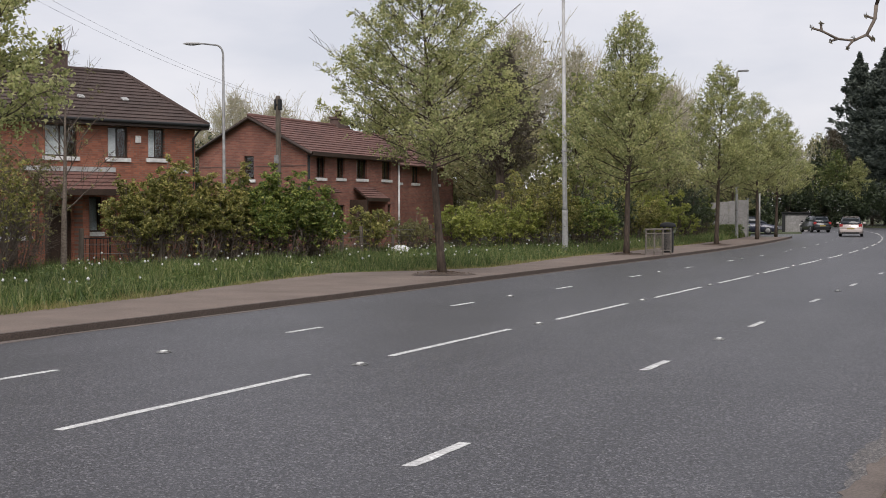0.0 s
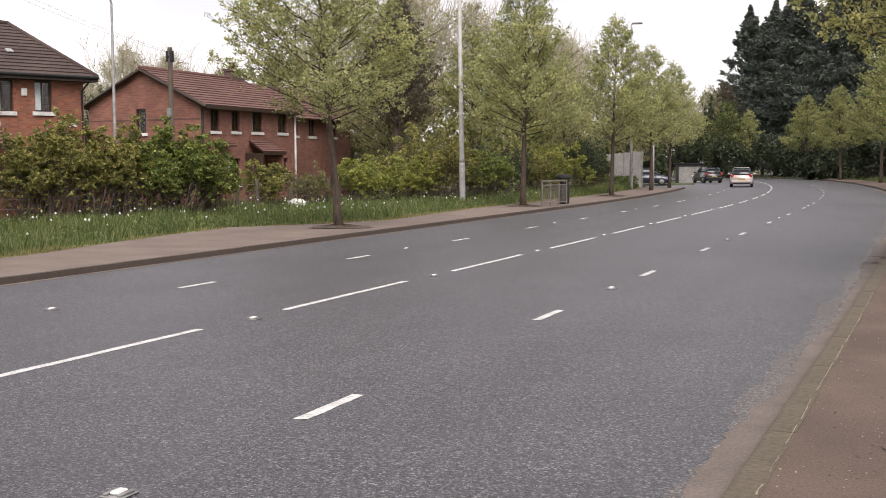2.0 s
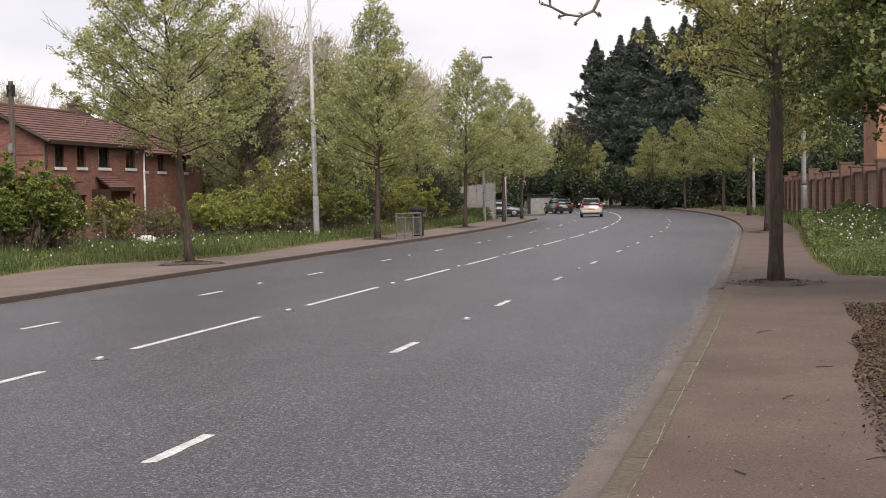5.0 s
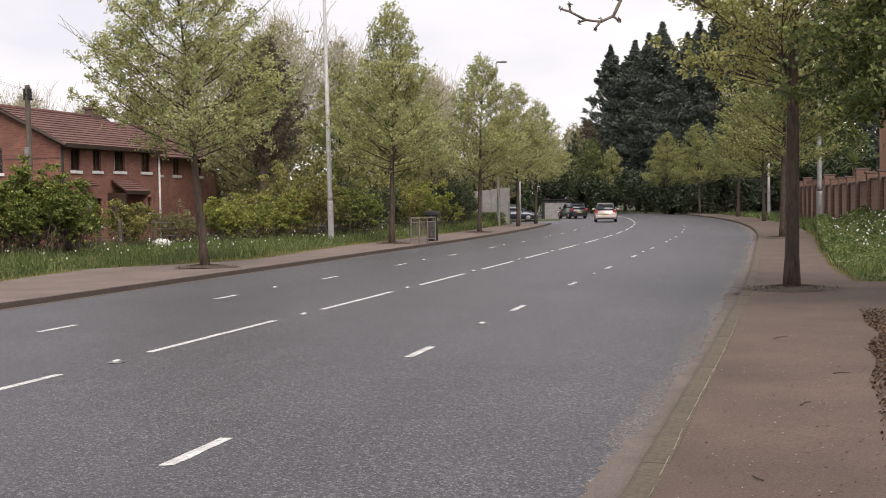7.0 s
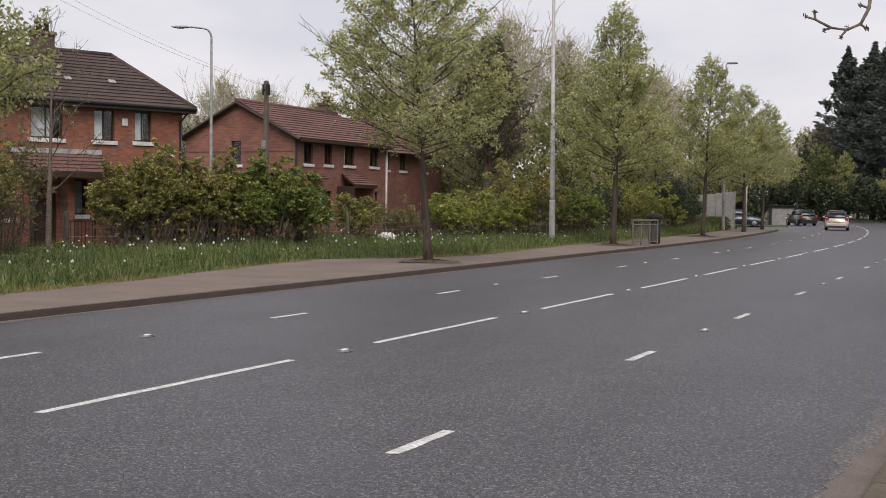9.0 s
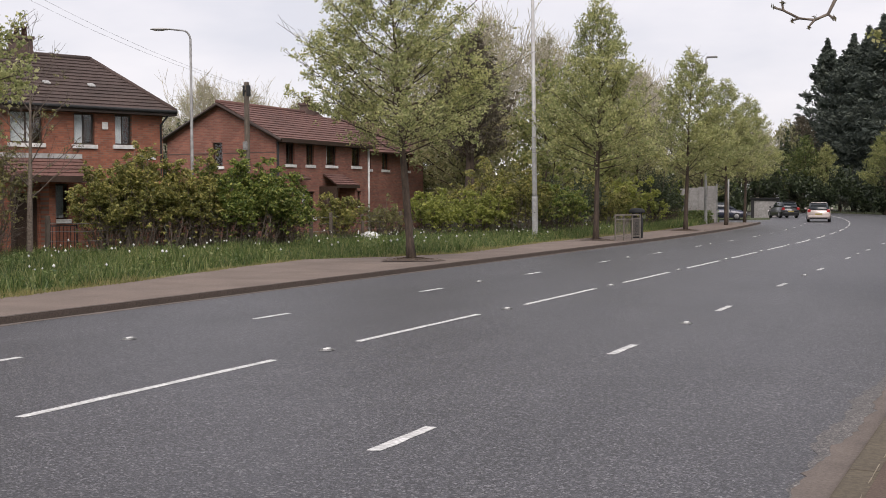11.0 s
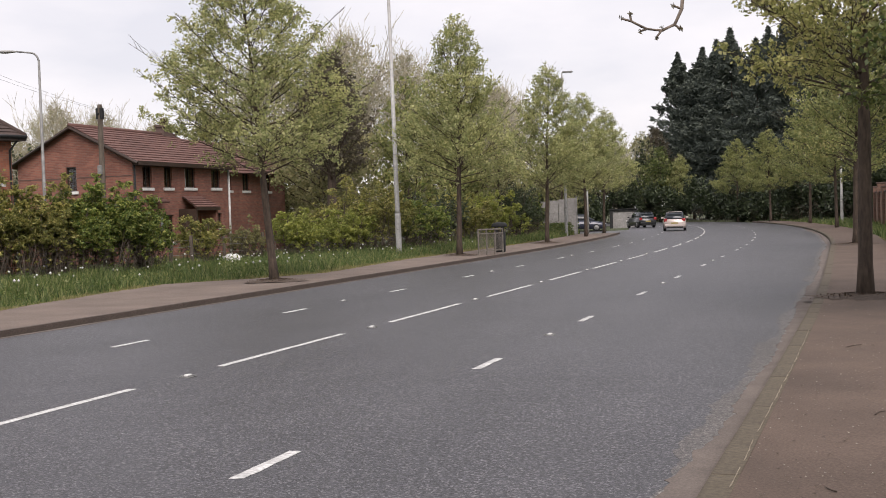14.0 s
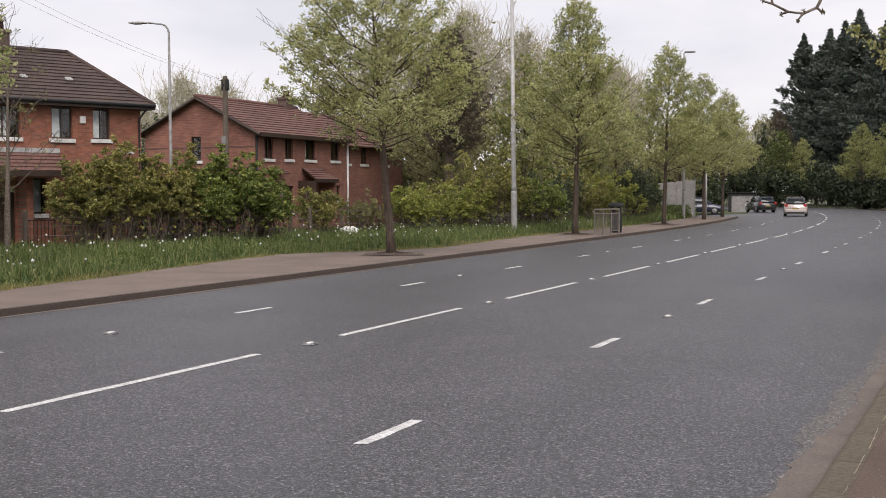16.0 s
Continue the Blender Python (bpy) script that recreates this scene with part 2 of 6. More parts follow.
M_BRICK_H = brickwork("orange_brick", ((0.22, 0.082, 0.052), (0.35, 0.132, 0.078)), (0.20, 0.145, 0.115), "XZ")
M_BRICK_Y = brickwork("red_brick_y", ((0.205, 0.085, 0.064), (0.30, 0.128, 0.092)), (0.20, 0.15, 0.125), "YZ")
M_BRICK_W = brickwork("buff_brick_y", ((0.25, 0.155, 0.115), (0.33, 0.21, 0.155)), (0.23, 0.185, 0.155), "YZ")
# brown pier brick, its tone also darkened for the piers' shaded near faces
M_BRICK_P = brickwork("shaded_brown_pier_brick", ((0.135, 0.078, 0.058), (0.20, 0.112, 0.082)), (0.15, 0.115, 0.095), "XZ")
M_COPING = surface("coping", (0.080, 0.052, 0.044), (0.14, 0.095, 0.08), 15, 1.0, 0.9)
M_ORANGE = surface("orange_render", (0.33, 0.165, 0.092), (0.42, 0.22, 0.13), 10, 0.8, 0.9, bump=0.3)
M_CONCRETE = surface("grey_panel", (0.27, 0.26, 0.25), (0.40, 0.39, 0.38), 6, 0.7, 0.9, bump=0.2)
M_CURTAIN = surface("net_curtain", (0.62, 0.63, 0.64), (0.82, 0.83, 0.84), 8, 2.0, 0.9, stretch=(6, 6, 0.4))


def glass_pane(name="window_glass", tone=(0.02, 0.025, 0.03)):
    m, n, l, b = graph(name)
    b.inputs["Base Color"].default_value = (*tone, 1)
    b.inputs["Roughness"].default_value = 0.06
    b.inputs["IOR"].default_value = 1.5
    g = noise_node(n, l, 1.5, 2)
    bp = n.new("ShaderNodeBump")
    bp.inputs["Strength"].default_value, bp.inputs["Distance"].default_value = 0.03, 0.02
    l.new(g.outputs["Fac"], bp.inputs["Height"])
    l.new(bp.outputs["Normal"], b.inputs["Normal"])
    return m


M_GLASS = glass_pane()


# ---- mesh helpers ----
def mesh_from(name, verts, faces, material, smooth=False):
    me = bpy.data.meshes.new(name)
    me.from_pydata([tuple(v) for v in verts], [], faces)
    me.materials.append(material)
    if smooth:
        me.shade_smooth()
    me.update()
    return me


def part(name, data, material, parent, label=""):
    """Links a bmesh or a mesh as one object under a thing or a part."""
    if isinstance(data, bmesh.types.BMesh):
        me = bpy.data.meshes.new(name)
        bmesh.ops.recalc_face_normals(data, faces=data.faces)
        data.to_mesh(me)
        data.free()
        me.materials.append(material)
    else:
        me = data
    ob = new(name, me)
    ob.parent = parent
    return tagged(ob, label)


def thing(name, label, category, m=None, group="", kind=""):
    ob = new(name)
    if m is not None:
        ob.matrix_basis = m
    return tagged(ob, label, category, group, kind)


def boxes(*specs, bevel=0.0):
    """A bmesh of boxes, each (x0, y0, z0, x1, y1, z1)."""
    bm = bmesh.new()
    for x0, y0, z0, x1, y1, z1 in specs:
        vs = [bm.verts.new(p) for p in ((x0, y0, z0), (x1, y0, z0), (x1, y1, z0), (x0, y1, z0), (x0, y0, z1), (x1, y0, z1), (x1, y1, z1), (x0, y1, z1))]
        for f in ((0, 3, 2, 1), (4, 5, 6, 7), (0, 1, 5, 4), (1, 2, 6, 5), (2, 3, 7, 6), (3, 0, 4, 7)):
            bm.faces.new([vs[i] for i in f])
    if bevel:
        bmesh.ops.bevel(bm, geom=bm.edges[:], offset=bevel, segments=1, affect="EDGES")
    return bm


def lathe(rings, n=12, cap=True):
    """A bmesh turned round z: rings of (radius, z)."""
    bm = bmesh.new()
    loops = [[bm.verts.new((r * math.cos(2 * math.pi * i / n), r * math.sin(2 * math.pi * i / n), z)) for i in range(n)] for r, z in rings]
    for a, b in zip(loops, loops[1:]):
        for i in range(n):
            bm.faces.new((a[i], a[(i + 1) % n], b[(i + 1) % n], b[i]))
    if cap:
        bm.faces.new(loops[0][::-1])
        bm.faces.new(loops[-1])
    for f in bm.faces:
        f.smooth = len(f.verts) == 4
    return bm


class Tubes:
    """Collects tapered tubes along polylines into one mesh."""

    def __init__(self):
        self.v, self.f, self.n = [], [], 0

    def add(self, pts, r0, r1, sides=5):
        p = np.asarray(pts, float)
        k = len(p)
        d = np.gradient(p, axis=0)
        d /= np.linalg.norm(d, axis=1)[:, None] + 1e-9
        ref = np.array([0.0, 0, 1]) if abs(d[0, 2]) < 0.9 else np.array([1.0, 0, 0])
        u = np.cross(d, ref)
        u /= np.linalg.norm(u, axis=1)[:, None] + 1e-9
        w = np.cross(d, u)
        a = np.arange(sides) * 2 * np.pi / sides
        r = np.linspace(r0, r1, k) if np.isscalar(r0) else np.asarray(r0)
        ring = p[:, None] + r[:, None, None] * (np.cos(a)[None, :, None] * u[:, None] + np.sin(a)[None, :, None] * w[:, None])
        self.v.append(ring.reshape(-1, 3))
        b = self.n
        for i in range(k - 1):
            for j in range(sides):
                q = (j + 1) % sides
                self.f.append((b + i * sides + j, b + i * sides + q, b + (i + 1) * sides + q, b + (i + 1) * sides + j))
        self.f.append(tuple(range(b + (k - 1) * sides, b + k * sides)))
        if sides > 5:
            self.f.append(tuple(range(b + sides - 1, b - 1, -1)))
        self.n += k * sides

    def mesh(self, name, material):
        return mesh_from(name, np.concatenate(self.v), self.f, material, True)


def fast_mesh(name, verts, quads, material):
    """Many separate faces of one size, quickly."""
    me = bpy.data.meshes.new(name)
    nv, (nf, k) = len(verts), quads.shape
    me.vertices.add(nv)
    me.vertices.foreach_set("co", np.asarray(verts, np.float32).ravel())
    me.loops.add(nf * k)
    me.loops.foreach_set("vertex_index", quads.ravel().astype(np.int32))
    me.polygons.add(nf)
    me.polygons.foreach_set("loop_start", np.arange(0, nf * k, k, dtype=np.int32))
    me.materials.append(material)
    me.update(calc_edges=True)
    me.validate()
    return me


def leaf_mesh(name, c, size, rng, material, up=0.5, aspect=0.62, fold=0.15, along=None):
    """Leaves: folded diamonds at the points c, turned at random."""
    n = len(c)
    nor = rng.normal(size=(n, 3)) + np.array([0, 0, up])
    nor /= np.linalg.norm(nor, axis=1)[:, None]
    u = rng.normal(size=(n, 3)) if along is None else along + 0.35 * rng.normal(size=(n, 3))
    u -= (u * nor).sum(1)[:, None] * nor
    u /= np.linalg.norm(u, axis=1)[:, None] + 1e-9
    w = np.cross(nor, u)
    s = (size * rng.uniform(0.65, 1.35, n))[:, None]
    v = np.stack([c - u * s * 0.5, c + w * s * aspect * 0.5 + nor * s * fold, c + u * s * 0.5, c - w * s * aspect * 0.5 + nor * s * fold], 1)
    return fast_mesh(name, v.reshape(-1, 3), np.arange(4 * n).reshape(n, 4), material)


# ---- the plan: the road's line, straight and then bending ----
XC, BEND, RADIUS = -7.3, 50.0, 400.0
BEND2, RADIUS2 = 122.0, 95.0
TURN1 = (BEND2 - BEND) / RADIUS


def road_at(s, o):
    """The place s metres along the road and o to the right of its centre line."""
    if s <= BEND:
        return XC + o, s
    a = (min(s, BEND2) - BEND) / RADIUS
    cx, cy = XC - RADIUS, BEND
    if s <= BEND2:
        return cx + (RADIUS + o) * math.cos(a), cy + (RADIUS + o) * math.sin(a)
    cx, cy = cx + (RADIUS - RADIUS2) * math.cos(a), cy + (RADIUS - RADIUS2) * math.sin(a)
    a += (s - BEND2) / RADIUS2
    return cx + (RADIUS2 + o) * math.cos(a), cy + (RADIUS2 + o) * math.sin(a)


def heading(s):
    if s <= BEND:
        return 0.0
    return math.degrees((min(s, BEND2) - BEND) / RADIUS + max(0.0, s - BEND2) / RADIUS2)


def kerb_right(s):
    return 6.85 - 0.62 * (max(0.0, 30 - max(s, 0)) / 30) ** 1.6


def kerb_left(s):
    return -6.02


def path_back_left(s):
    return -float(np.interp(s, [-30, 13, 21, 27, 31, 33.5, 36, 46, 60, 90], [7.8, 8.2, 9.3, 10.4, 10.9, 9.2, 8.2, 9.0, 9.0, 9.0]))


def path_back_right(s):
    return float(np.interp(s, [-30, 4, 10, 15, 18, 19.5, 24, 25.2, 30, 38, 52, 130], [8.0, 8.1, 8.15, 8.5, 9.3, 11.3, 11.3, 8.95, 8.75, 8.8, 9.1, 9.2]))


JUNCTION = (92.5, 105.0)


def ground_z(x, y):
    x, y = np.asarray(x, float), np.asarray(y, float)
    off = np.where(y <= BEND, x - XC, np.hypot(x - XC + RADIUS, y - BEND) - RADIUS)
    lump = 0.05 * np.sin(x * 0.7 + 1.3 * np.sin(y * 0.31)) * np.sin(y * 0.45) + 0.03 * np.sin(x * 1.9 + y * 1.3)
    right = np.clip((off - 7.3) / 0.6, 0, 1)
    left = np.clip((-off - 6.5) / 0.7, 0, 1)
    z = -0.08 + 0.17 * np.maximum(right, left)
    far = np.clip((np.abs(off) - 9.3) / 3.0, 0, 1)
    z = z + far * lump
    bank = np.clip((off - 9.6) / 2.2, 0, 1) * np.clip((y - 14) / 10, 0, 1) * np.clip((95 - y) / 25, 0, 1)
    z = z + 0.72 * bank * bank * (3 - 2 * bank)
    side = (off < -5.5) & (y > JUNCTION[0] - 1.5) & (y < JUNCTION[1] + 1.0) & (x > -70)
    z = np.where(side, -0.08, z)
    bend = np.clip((y - 112) / 10, 0, 1)
    return z * (1 - bend) - 0.08 * bend


# ---- ground, road, paths ----
gx = np.concatenate([[-3000, -1200, -500, -250, -150, -100, -75, -60, -50], np.arange(-45, 15.01, 0.6), [18, 24, 35, 60, 100, 200, 500, 1200, 3000]])
gy = np.concatenate([[-3000, -1000, -300, -100, -40, -20], np.arange(-10, 140.1, 0.8), [150, 165, 185, 210, 250, 300, 400, 700, 1500, 3000]])
GX, GY = np.meshgrid(gx, gy)
gv = np.stack([GX, GY, ground_z(GX, GY)], -1).reshape(-1, 3)
ii, jj = np.meshgrid(np.arange(len(gy) - 1), np.arange(len(gx) - 1), indexing="ij")
q0 = (ii * len(gx) + jj).ravel()
ground = new("ground", fast_mesh("ground", gv, np.stack([q0, q0 + 1, q0 + len(gx) + 1, q0 + len(gx)], 1), M_TURF))
tagged(ground, "rough spring turf on uneven dark soil", "ground", kind="structure")


def strip(name, s_list, inner, outer, z_in, z_out, thick, material, cross=4, wave=0.0):
    """A slab that follows the road between two offsets."""
    v, f = [], []
    n = cross + 1
    for s in s_list:
        a, b = inner(s), outer(s)
        for k in range(n):
            t = k / cross
            x, y = road_at(s, a + (b - a) * t)
            dz = wave * (math.sin(x * 2.1 + y * 0.8) + math.sin(y * 1.7 - x)) * (0 if k in (0, cross) else 1)
            v.append((x, y, z_in + (z_out - z_in) * t + dz))
        for o in (b, a):
            x, y = road_at(s, o)
            v.append((x, y, min(z_in, z_out) - thick))
    w = n + 2
    for i in range(len(s_list) - 1):
        for k in range(w):
            q = (k + 1) % w
            f.append((i * w + k, i * w + q, (i + 1) * w + q, (i + 1) * w + k))
    f.append(tuple(range(w)))
    f.append(tuple(range(len(s_list) * w - 1, len(s_list) * w - w - 1, -1)))
    me = mesh_from(name, v, f, material)
    bm = bmesh.new()
    bm.from_mesh(me)
    bmesh.ops.recalc_face_normals(bm, faces=bm.faces)
    bm.to_mesh(me)
    bm.free()
    return me


ALONG = [-60, -30, -10] + [k * 2.0 for k in range(-3, 116)]
road = new("road", strip("road", ALONG, kerb_left, kerb_right, 0, 0, 0.05, M_ROAD, 10))
tagged(road, "worn grey asphalt four-lane road with pale stone chips", "road", kind="structure")
PATH_L = [-60, -30] + [k * 1.0 for k in range(-10, 91)]
pavement_left = new("pavement_left", strip("pavement_left", PATH_L, lambda s: kerb_left(s) - 0.13, path_back_left, 0.105, 0.115, 0.15, M_PATH_L, 6, 0.004))
tagged(pavement_left, "dusty brown asphalt footpath beside the road", "pavement", kind="structure")
PATH_R = [-60, -30] + [k * 1.0 for k in range(-10, 131)]
pavement_right = new("pavement_right", strip("pavement_right", PATH_R, lambda s: kerb_right(s) + 0.185, path_back_right, 0.108, 0.12, 0.15, M_PATH, 6, 0.002))
tagged(pavement_right, "reddish brown asphalt footpath strewn with dirt", "pavement", kind="structure")
sv = []
for x in np.linspace(-13.0, -70, 40):
    flare = 5.5 * max(0.0, 1 - abs(x + 15.2) / 6.0) ** 2.2
    sv += [(x, JUNCTION[0] - flare, -0.004), (x, JUNCTION[1] + flare, -0.004)]
side_road = new("side_road", mesh_from("side_road", sv, [(2 * i, 2 * i + 1, 2 * i + 3, 2 * i + 2) for i in range(39)], M_ROAD))
tagged(side_road, "worn grey asphalt side road", "road", kind="structure")
rng = np.random.default_rng(5)


def ragged(base, amp, seed, fine=0.0):
    r = np.random.default_rng(seed)
    a = r.uniform(0.15, 2.2, 6)
    b = r.uniform(0, 6, 6)
    return lambda s: base(s) + amp * sum(math.sin(a[i] * s * (1 + i) + b[i]) / (1 + i) for i in range(6)) * 0.5 + fine * math.sin(s * 37.1 + 3 * math.sin(s * 11.3)) * math.sin(s * 5.9)


DENSE = [k * 0.08 for k in range(-60, 1100)]
faint = new("gutter_dirt", strip("gutter_dirt", DENSE, ragged(lambda s: kerb_right(s) - 0.36, 0.12, 6, 0.03), lambda s: kerb_right(s) - 0.1, 0.002, 0.002, 0.002, M_FAINT, 2))
tagged(faint, "thin pale dust washed over the road edge", "dirt", kind="structure")
gutter = new("gutter_dirt", strip("gutter_dirt", DENSE, ragged(lambda s: kerb_right(s) - 0.22, 0.10, 3, 0.03), lambda s: kerb_right(s) - 0.002, 0.004, 0.006, 0.003, M_DUST, 2))
tagged(gutter, "pale brown dust along the kerb", "dirt", kind="structure")
gutter2 = new("gutter_dirt", strip("gutter_dirt", DENSE, lambda s: kerb_left(s) + 0.002, ragged(lambda s: kerb_left(s) + 0.16, 0.06, 4), 0.006, 0.004, 0.003, M_DUST, 2))
tagged(gutter2, "pale brown dust along the kerb", "dirt", kind="structure")

# ---- road marks and studs ----
def mark_mesh(length, width, seed):
    """One painted mark with slightly worn ends and edges."""
    r = np.random.default_rng(seed)
    n = 8
    v, f = [], []
    for i in range(n + 1):
        y = -length / 2 + length * i / n
        e = 0.004 * r.normal(size=2)
        for z in (0.0, 0.004):
            v += [(-width / 2 + e[0], y + 0.01 * r.normal(), z), (width / 2 + e[1], y + 0.01 * r.normal(), z)]
    for i in range(n):
        a, b = 4 * i, 4 * i + 4
        f += [(a + 2, a + 3, b + 3, b + 2), (a, a + 2, b + 2, b), (a + 3, a + 1, b + 1, b + 3)]
    f += [(0, 1, 3, 2), (4 * n, 4 * n + 2, 4 * n + 3, 4 * n + 1)]
    return mesh_from("road_mark", v, f, M_PAINT)


LONG_MARKS = [mark_mesh(4.0, 0.10, k) for k in range(4)]
SHORT_MARKS = [mark_mesh(1.0, 0.10, k + 9) for k in range(4)]


def mark(name, meshes, k, s, o):
    ob = new(name, meshes[k % len(meshes)])
    x, y = road_at(s, o)
    ob.matrix_basis = pose(x, y, 0.002, 0, 0, heading(s))
    ob.parent = road


for k in range(-2, 24):
    s = 9.97 + 6.0 * k
    mark("centre_mark", LONG_MARKS, k, s + 0.09 * max(0.0, s - 41), -0.12 * min(1.0, max(0.0, (26 - s) / 12)))
    s = 8.35 + 6.0 * k
    mark("lane_mark", SHORT_MARKS, k, s + 0.05 * max(0.0, s - 30), 3.25)
    s = 10.6 + 6.0 * k
    mark("lane_mark", SHORT_MARKS, k + 2, s + 0.05 * max(0.0, s - 38), -3.0)

stud = thing("road_stud", "white-topped reflecting road stud in a metal shoe", "road stud", group="road studs")
part("shoe", boxes((-0.075, -0.085, 0.0, 0.075, 0.085, 0.010), (-0.06, -0.07, 0.010, -0.032, 0.07, 0.024), (0.032, -0.07, 0.010, 0.06, 0.07, 0.024), bevel=0.004), M_STEEL, stud)
part("reflector", boxes((-0.03, -0.05, 0.010, 0.03, 0.05, 0.032), bevel=0.008), M_WHITE, stud, "worn white rubber reflector")
places = [(12.98 + 6 * k, 0.0) for k in range(-1, 17)] + [(5.67 + 12 * k, 3.25) for k in range(0, 7)] + [(13.1 + 12 * k, -3.0) for k in range(0, 6)]
stud.matrix_basis = pose(*road_at(*places[0]), 0.002)
for s, o in places[1:]:
    copy_thing(stud, pose(*road_at(s, o), 0.002, 0, 0, heading(s)))

# ---- kerbs, stone by stone ----
def kerb_run(name, label, offset, side, s0, s1, w=0.13, step=0.914, material=M_KERB):
    root = thing(name, label, "kerb", kind="structure")
    shapes = []
    for k in range(5):
        r = np.random.default_rng(70 + k)
        h = 0.112 + 0.002 * r.normal()
        bm = boxes((0, 0.0, -0.10, side * w, step + 0.001, h))
        bmesh.ops.bevel(bm, geom=[e for e in bm.edges if all(v.co.z > 0 for v in e.verts) and abs(e.verts[0].co.y - e.verts[1].co.y) > 0.1 and abs(e.verts[0].co.x) < 0.01], offset=0.02, segments=2, affect="EDGES")
        bmesh.ops.recalc_face_normals(bm, faces=bm.faces)
        me = bpy.data.meshes.new("kerb_stone")
        bm.to_mesh(me)
        bm.free()
        me.materials.append(material)
        shapes.append(me)
    s, k = s0, 0
    while s < s1:
        x, y = road_at(s, offset(s))
        x2, y2 = road_at(s + step, offset(s + step))
        ob = new("kerb_stone", shapes[(k * 7) % 5])
        ob.matrix_basis = pose(x, y, 0, 0, 0, math.degrees(math.atan2(-(x2 - x), y2 - y)))
        ob.parent = root
        s += step
        k += 1
    return root


# ---- houses ----
def pierced_wall(x0, x1, z0, z1, thick, holes):
    """A wall in the plane y = 0..thick with rectangular holes (xa, za, xb, zb)."""
    xs = sorted({x0, x1, *[h[0] for h in holes], *[h[2] for h in holes]})
    zs = sorted({z0, z1, *[h[1] for h in holes], *[h[3] for h in holes]})
    cells = []
    for a, b in zip(xs, xs[1:]):
        for c, d in zip(zs, zs[1:]):
            mx, mz = (a + b) / 2, (c + d) / 2
            if not any(h[0] < mx < h[2] and h[1] < mz < h[3] for h in holes):
                cells.append((a, 0, c, b, thick, d))
    bm = boxes(*cells)
    bmesh.ops.remove_doubles(bm, verts=bm.verts, dist=0.0005)
    dead = [f for f in bm.faces if len([g for g in bm.faces if g is not f and set(g.verts) == set(f.verts)])] if len(cells) < 40 else []
    bmesh.ops.delete(bm, geom=dead, context="FACES_ONLY")
    return bm


def courses(a0, a1, b0, b1, n, lip=0.035):
    """A roof slope from the eave a0-a1 up to b0-b1 in n overlapping courses."""
    a0, a1, b0, b1 = (Vector(p) for p in (a0, a1, b0, b1))
    nor = (a1 - a0).cross(b0 - a0 if (b0 - a0).length > 0.01 else b1 - a0).normalized()
    if nor.z < 0:
        nor = -nor
    bm = bmesh.new()
    rows = []
    for i in range(n):
        for t, up in ((i / n, lip + 0.02), ((i + 1) / n, 0.02)):
            rows.append([bm.verts.new(a0.lerp(b0, t) + nor * up), bm.verts.new(a1.lerp(b1, t) + nor * up)])
    for p, q in zip(rows, rows[1:]):
        bm.faces.new((p[0], p[1], q[1], q[0]))
    under = [bm.verts.new(p - nor * 0.03) for p in (a0, a1, b1, b0)]
    bm.faces.new(under[::-1])
    bm.faces.new((under[0], under[1], rows[0][1], rows[0][0]))
    bm.faces.new((under[2], under[3], rows[-1][0], rows[-1][1]))
    return bm


def window(parent, x, z, w, h, gable=False, curtain=0.6, bars=1):
    """A recessed window; parts sit in the hole of a wall in the plane y = 0 (or x = 0 for a gable)."""
    def turn(bm):
        if gable:
            bm.transform(Matrix(((0, 1, 0, 0), (1, 0, 0, 0), (0, 0, 1, 0), (0, 0, 0, 1))))
        return bm
    d, f = 0.09, 0.055
    rails = [(x, d, z, x + w, d + 0.06, z + f), (x, d, z + h - f, x + w, d + 0.06, z + h), (x, d, z + f, x + f, d + 0.06, z + h - f), (x + w - f, d, z + f, x + w, d + 0.06, z + h - f)]
    for k in range(bars):
        c = x + w * (k + 1) / (bars + 1)
        rails.append((c - 0.02, d, z + f, c + 0.02, d + 0.06, z + h - f))
    wf = part("window", turn(boxes(*rails)), M_FRAME, parent, "dark brown window frame")
    pane = part("pane", turn(boxes((x + f, d + 0.025, z + f, x + w - f, d + 0.032, z + h - f))), M_CLEAR, wf)
    pane.visible_shadow = False
    if curtain:
        part("curtain", turn(boxes((x + f, d + 0.065, z + f, x + f + (w - 2 * f) * curtain, d + 0.075, z + h - f))), M_CURTAIN, wf, "white net curtain")
    part("sill", turn(boxes((x - 0.10, -0.07, z - 0.14, x + w + 0.08, d - 0.002, z - 0.002), bevel=0.008)), M_WHITE, wf, "white painted sill")


def clear_glass():
    m, n, l, b = graph("clear_glass")
    b.inputs["Base Color"].default_value = (0.75, 0.8, 0.8, 1)
    b.inputs["Roughness"].default_value = 0.03
    b.inputs["Transmission Weight"].default_value = 1.0
    b.inputs["IOR"].default_value = 1.45
    return m


M_CLEAR = clear_glass()


def chimney(parent, x, y, z0, z1, w=0.7, d=0.5):
    c = part("chimney", boxes((x, y, z0, x + w, y + d, z1), (x - 0.05, y - 0.05, z1, x + w + 0.05, y + d + 0.05, z1 + 0.12)), M_COPING, parent)
    for k in (0.3, 0.7):
        bm = lathe([(0.11, z1 + 0.12), (0.09, z1 + 0.42), (0.11, z1 + 0.42), (0.11, z1 + 0.47)], 10)
        bmesh.ops.translate(bm, verts=bm.verts, vec=(x + w * k, y + d / 2, 0))
        part("chimney_pot", bm, M_ROOF2, c)


def pipe(parent, pts, r, material, name="downpipe"):
    t = Tubes()
    t.add(pts, r, r, 8)
    part(name, t.mesh(name, material), material, parent)


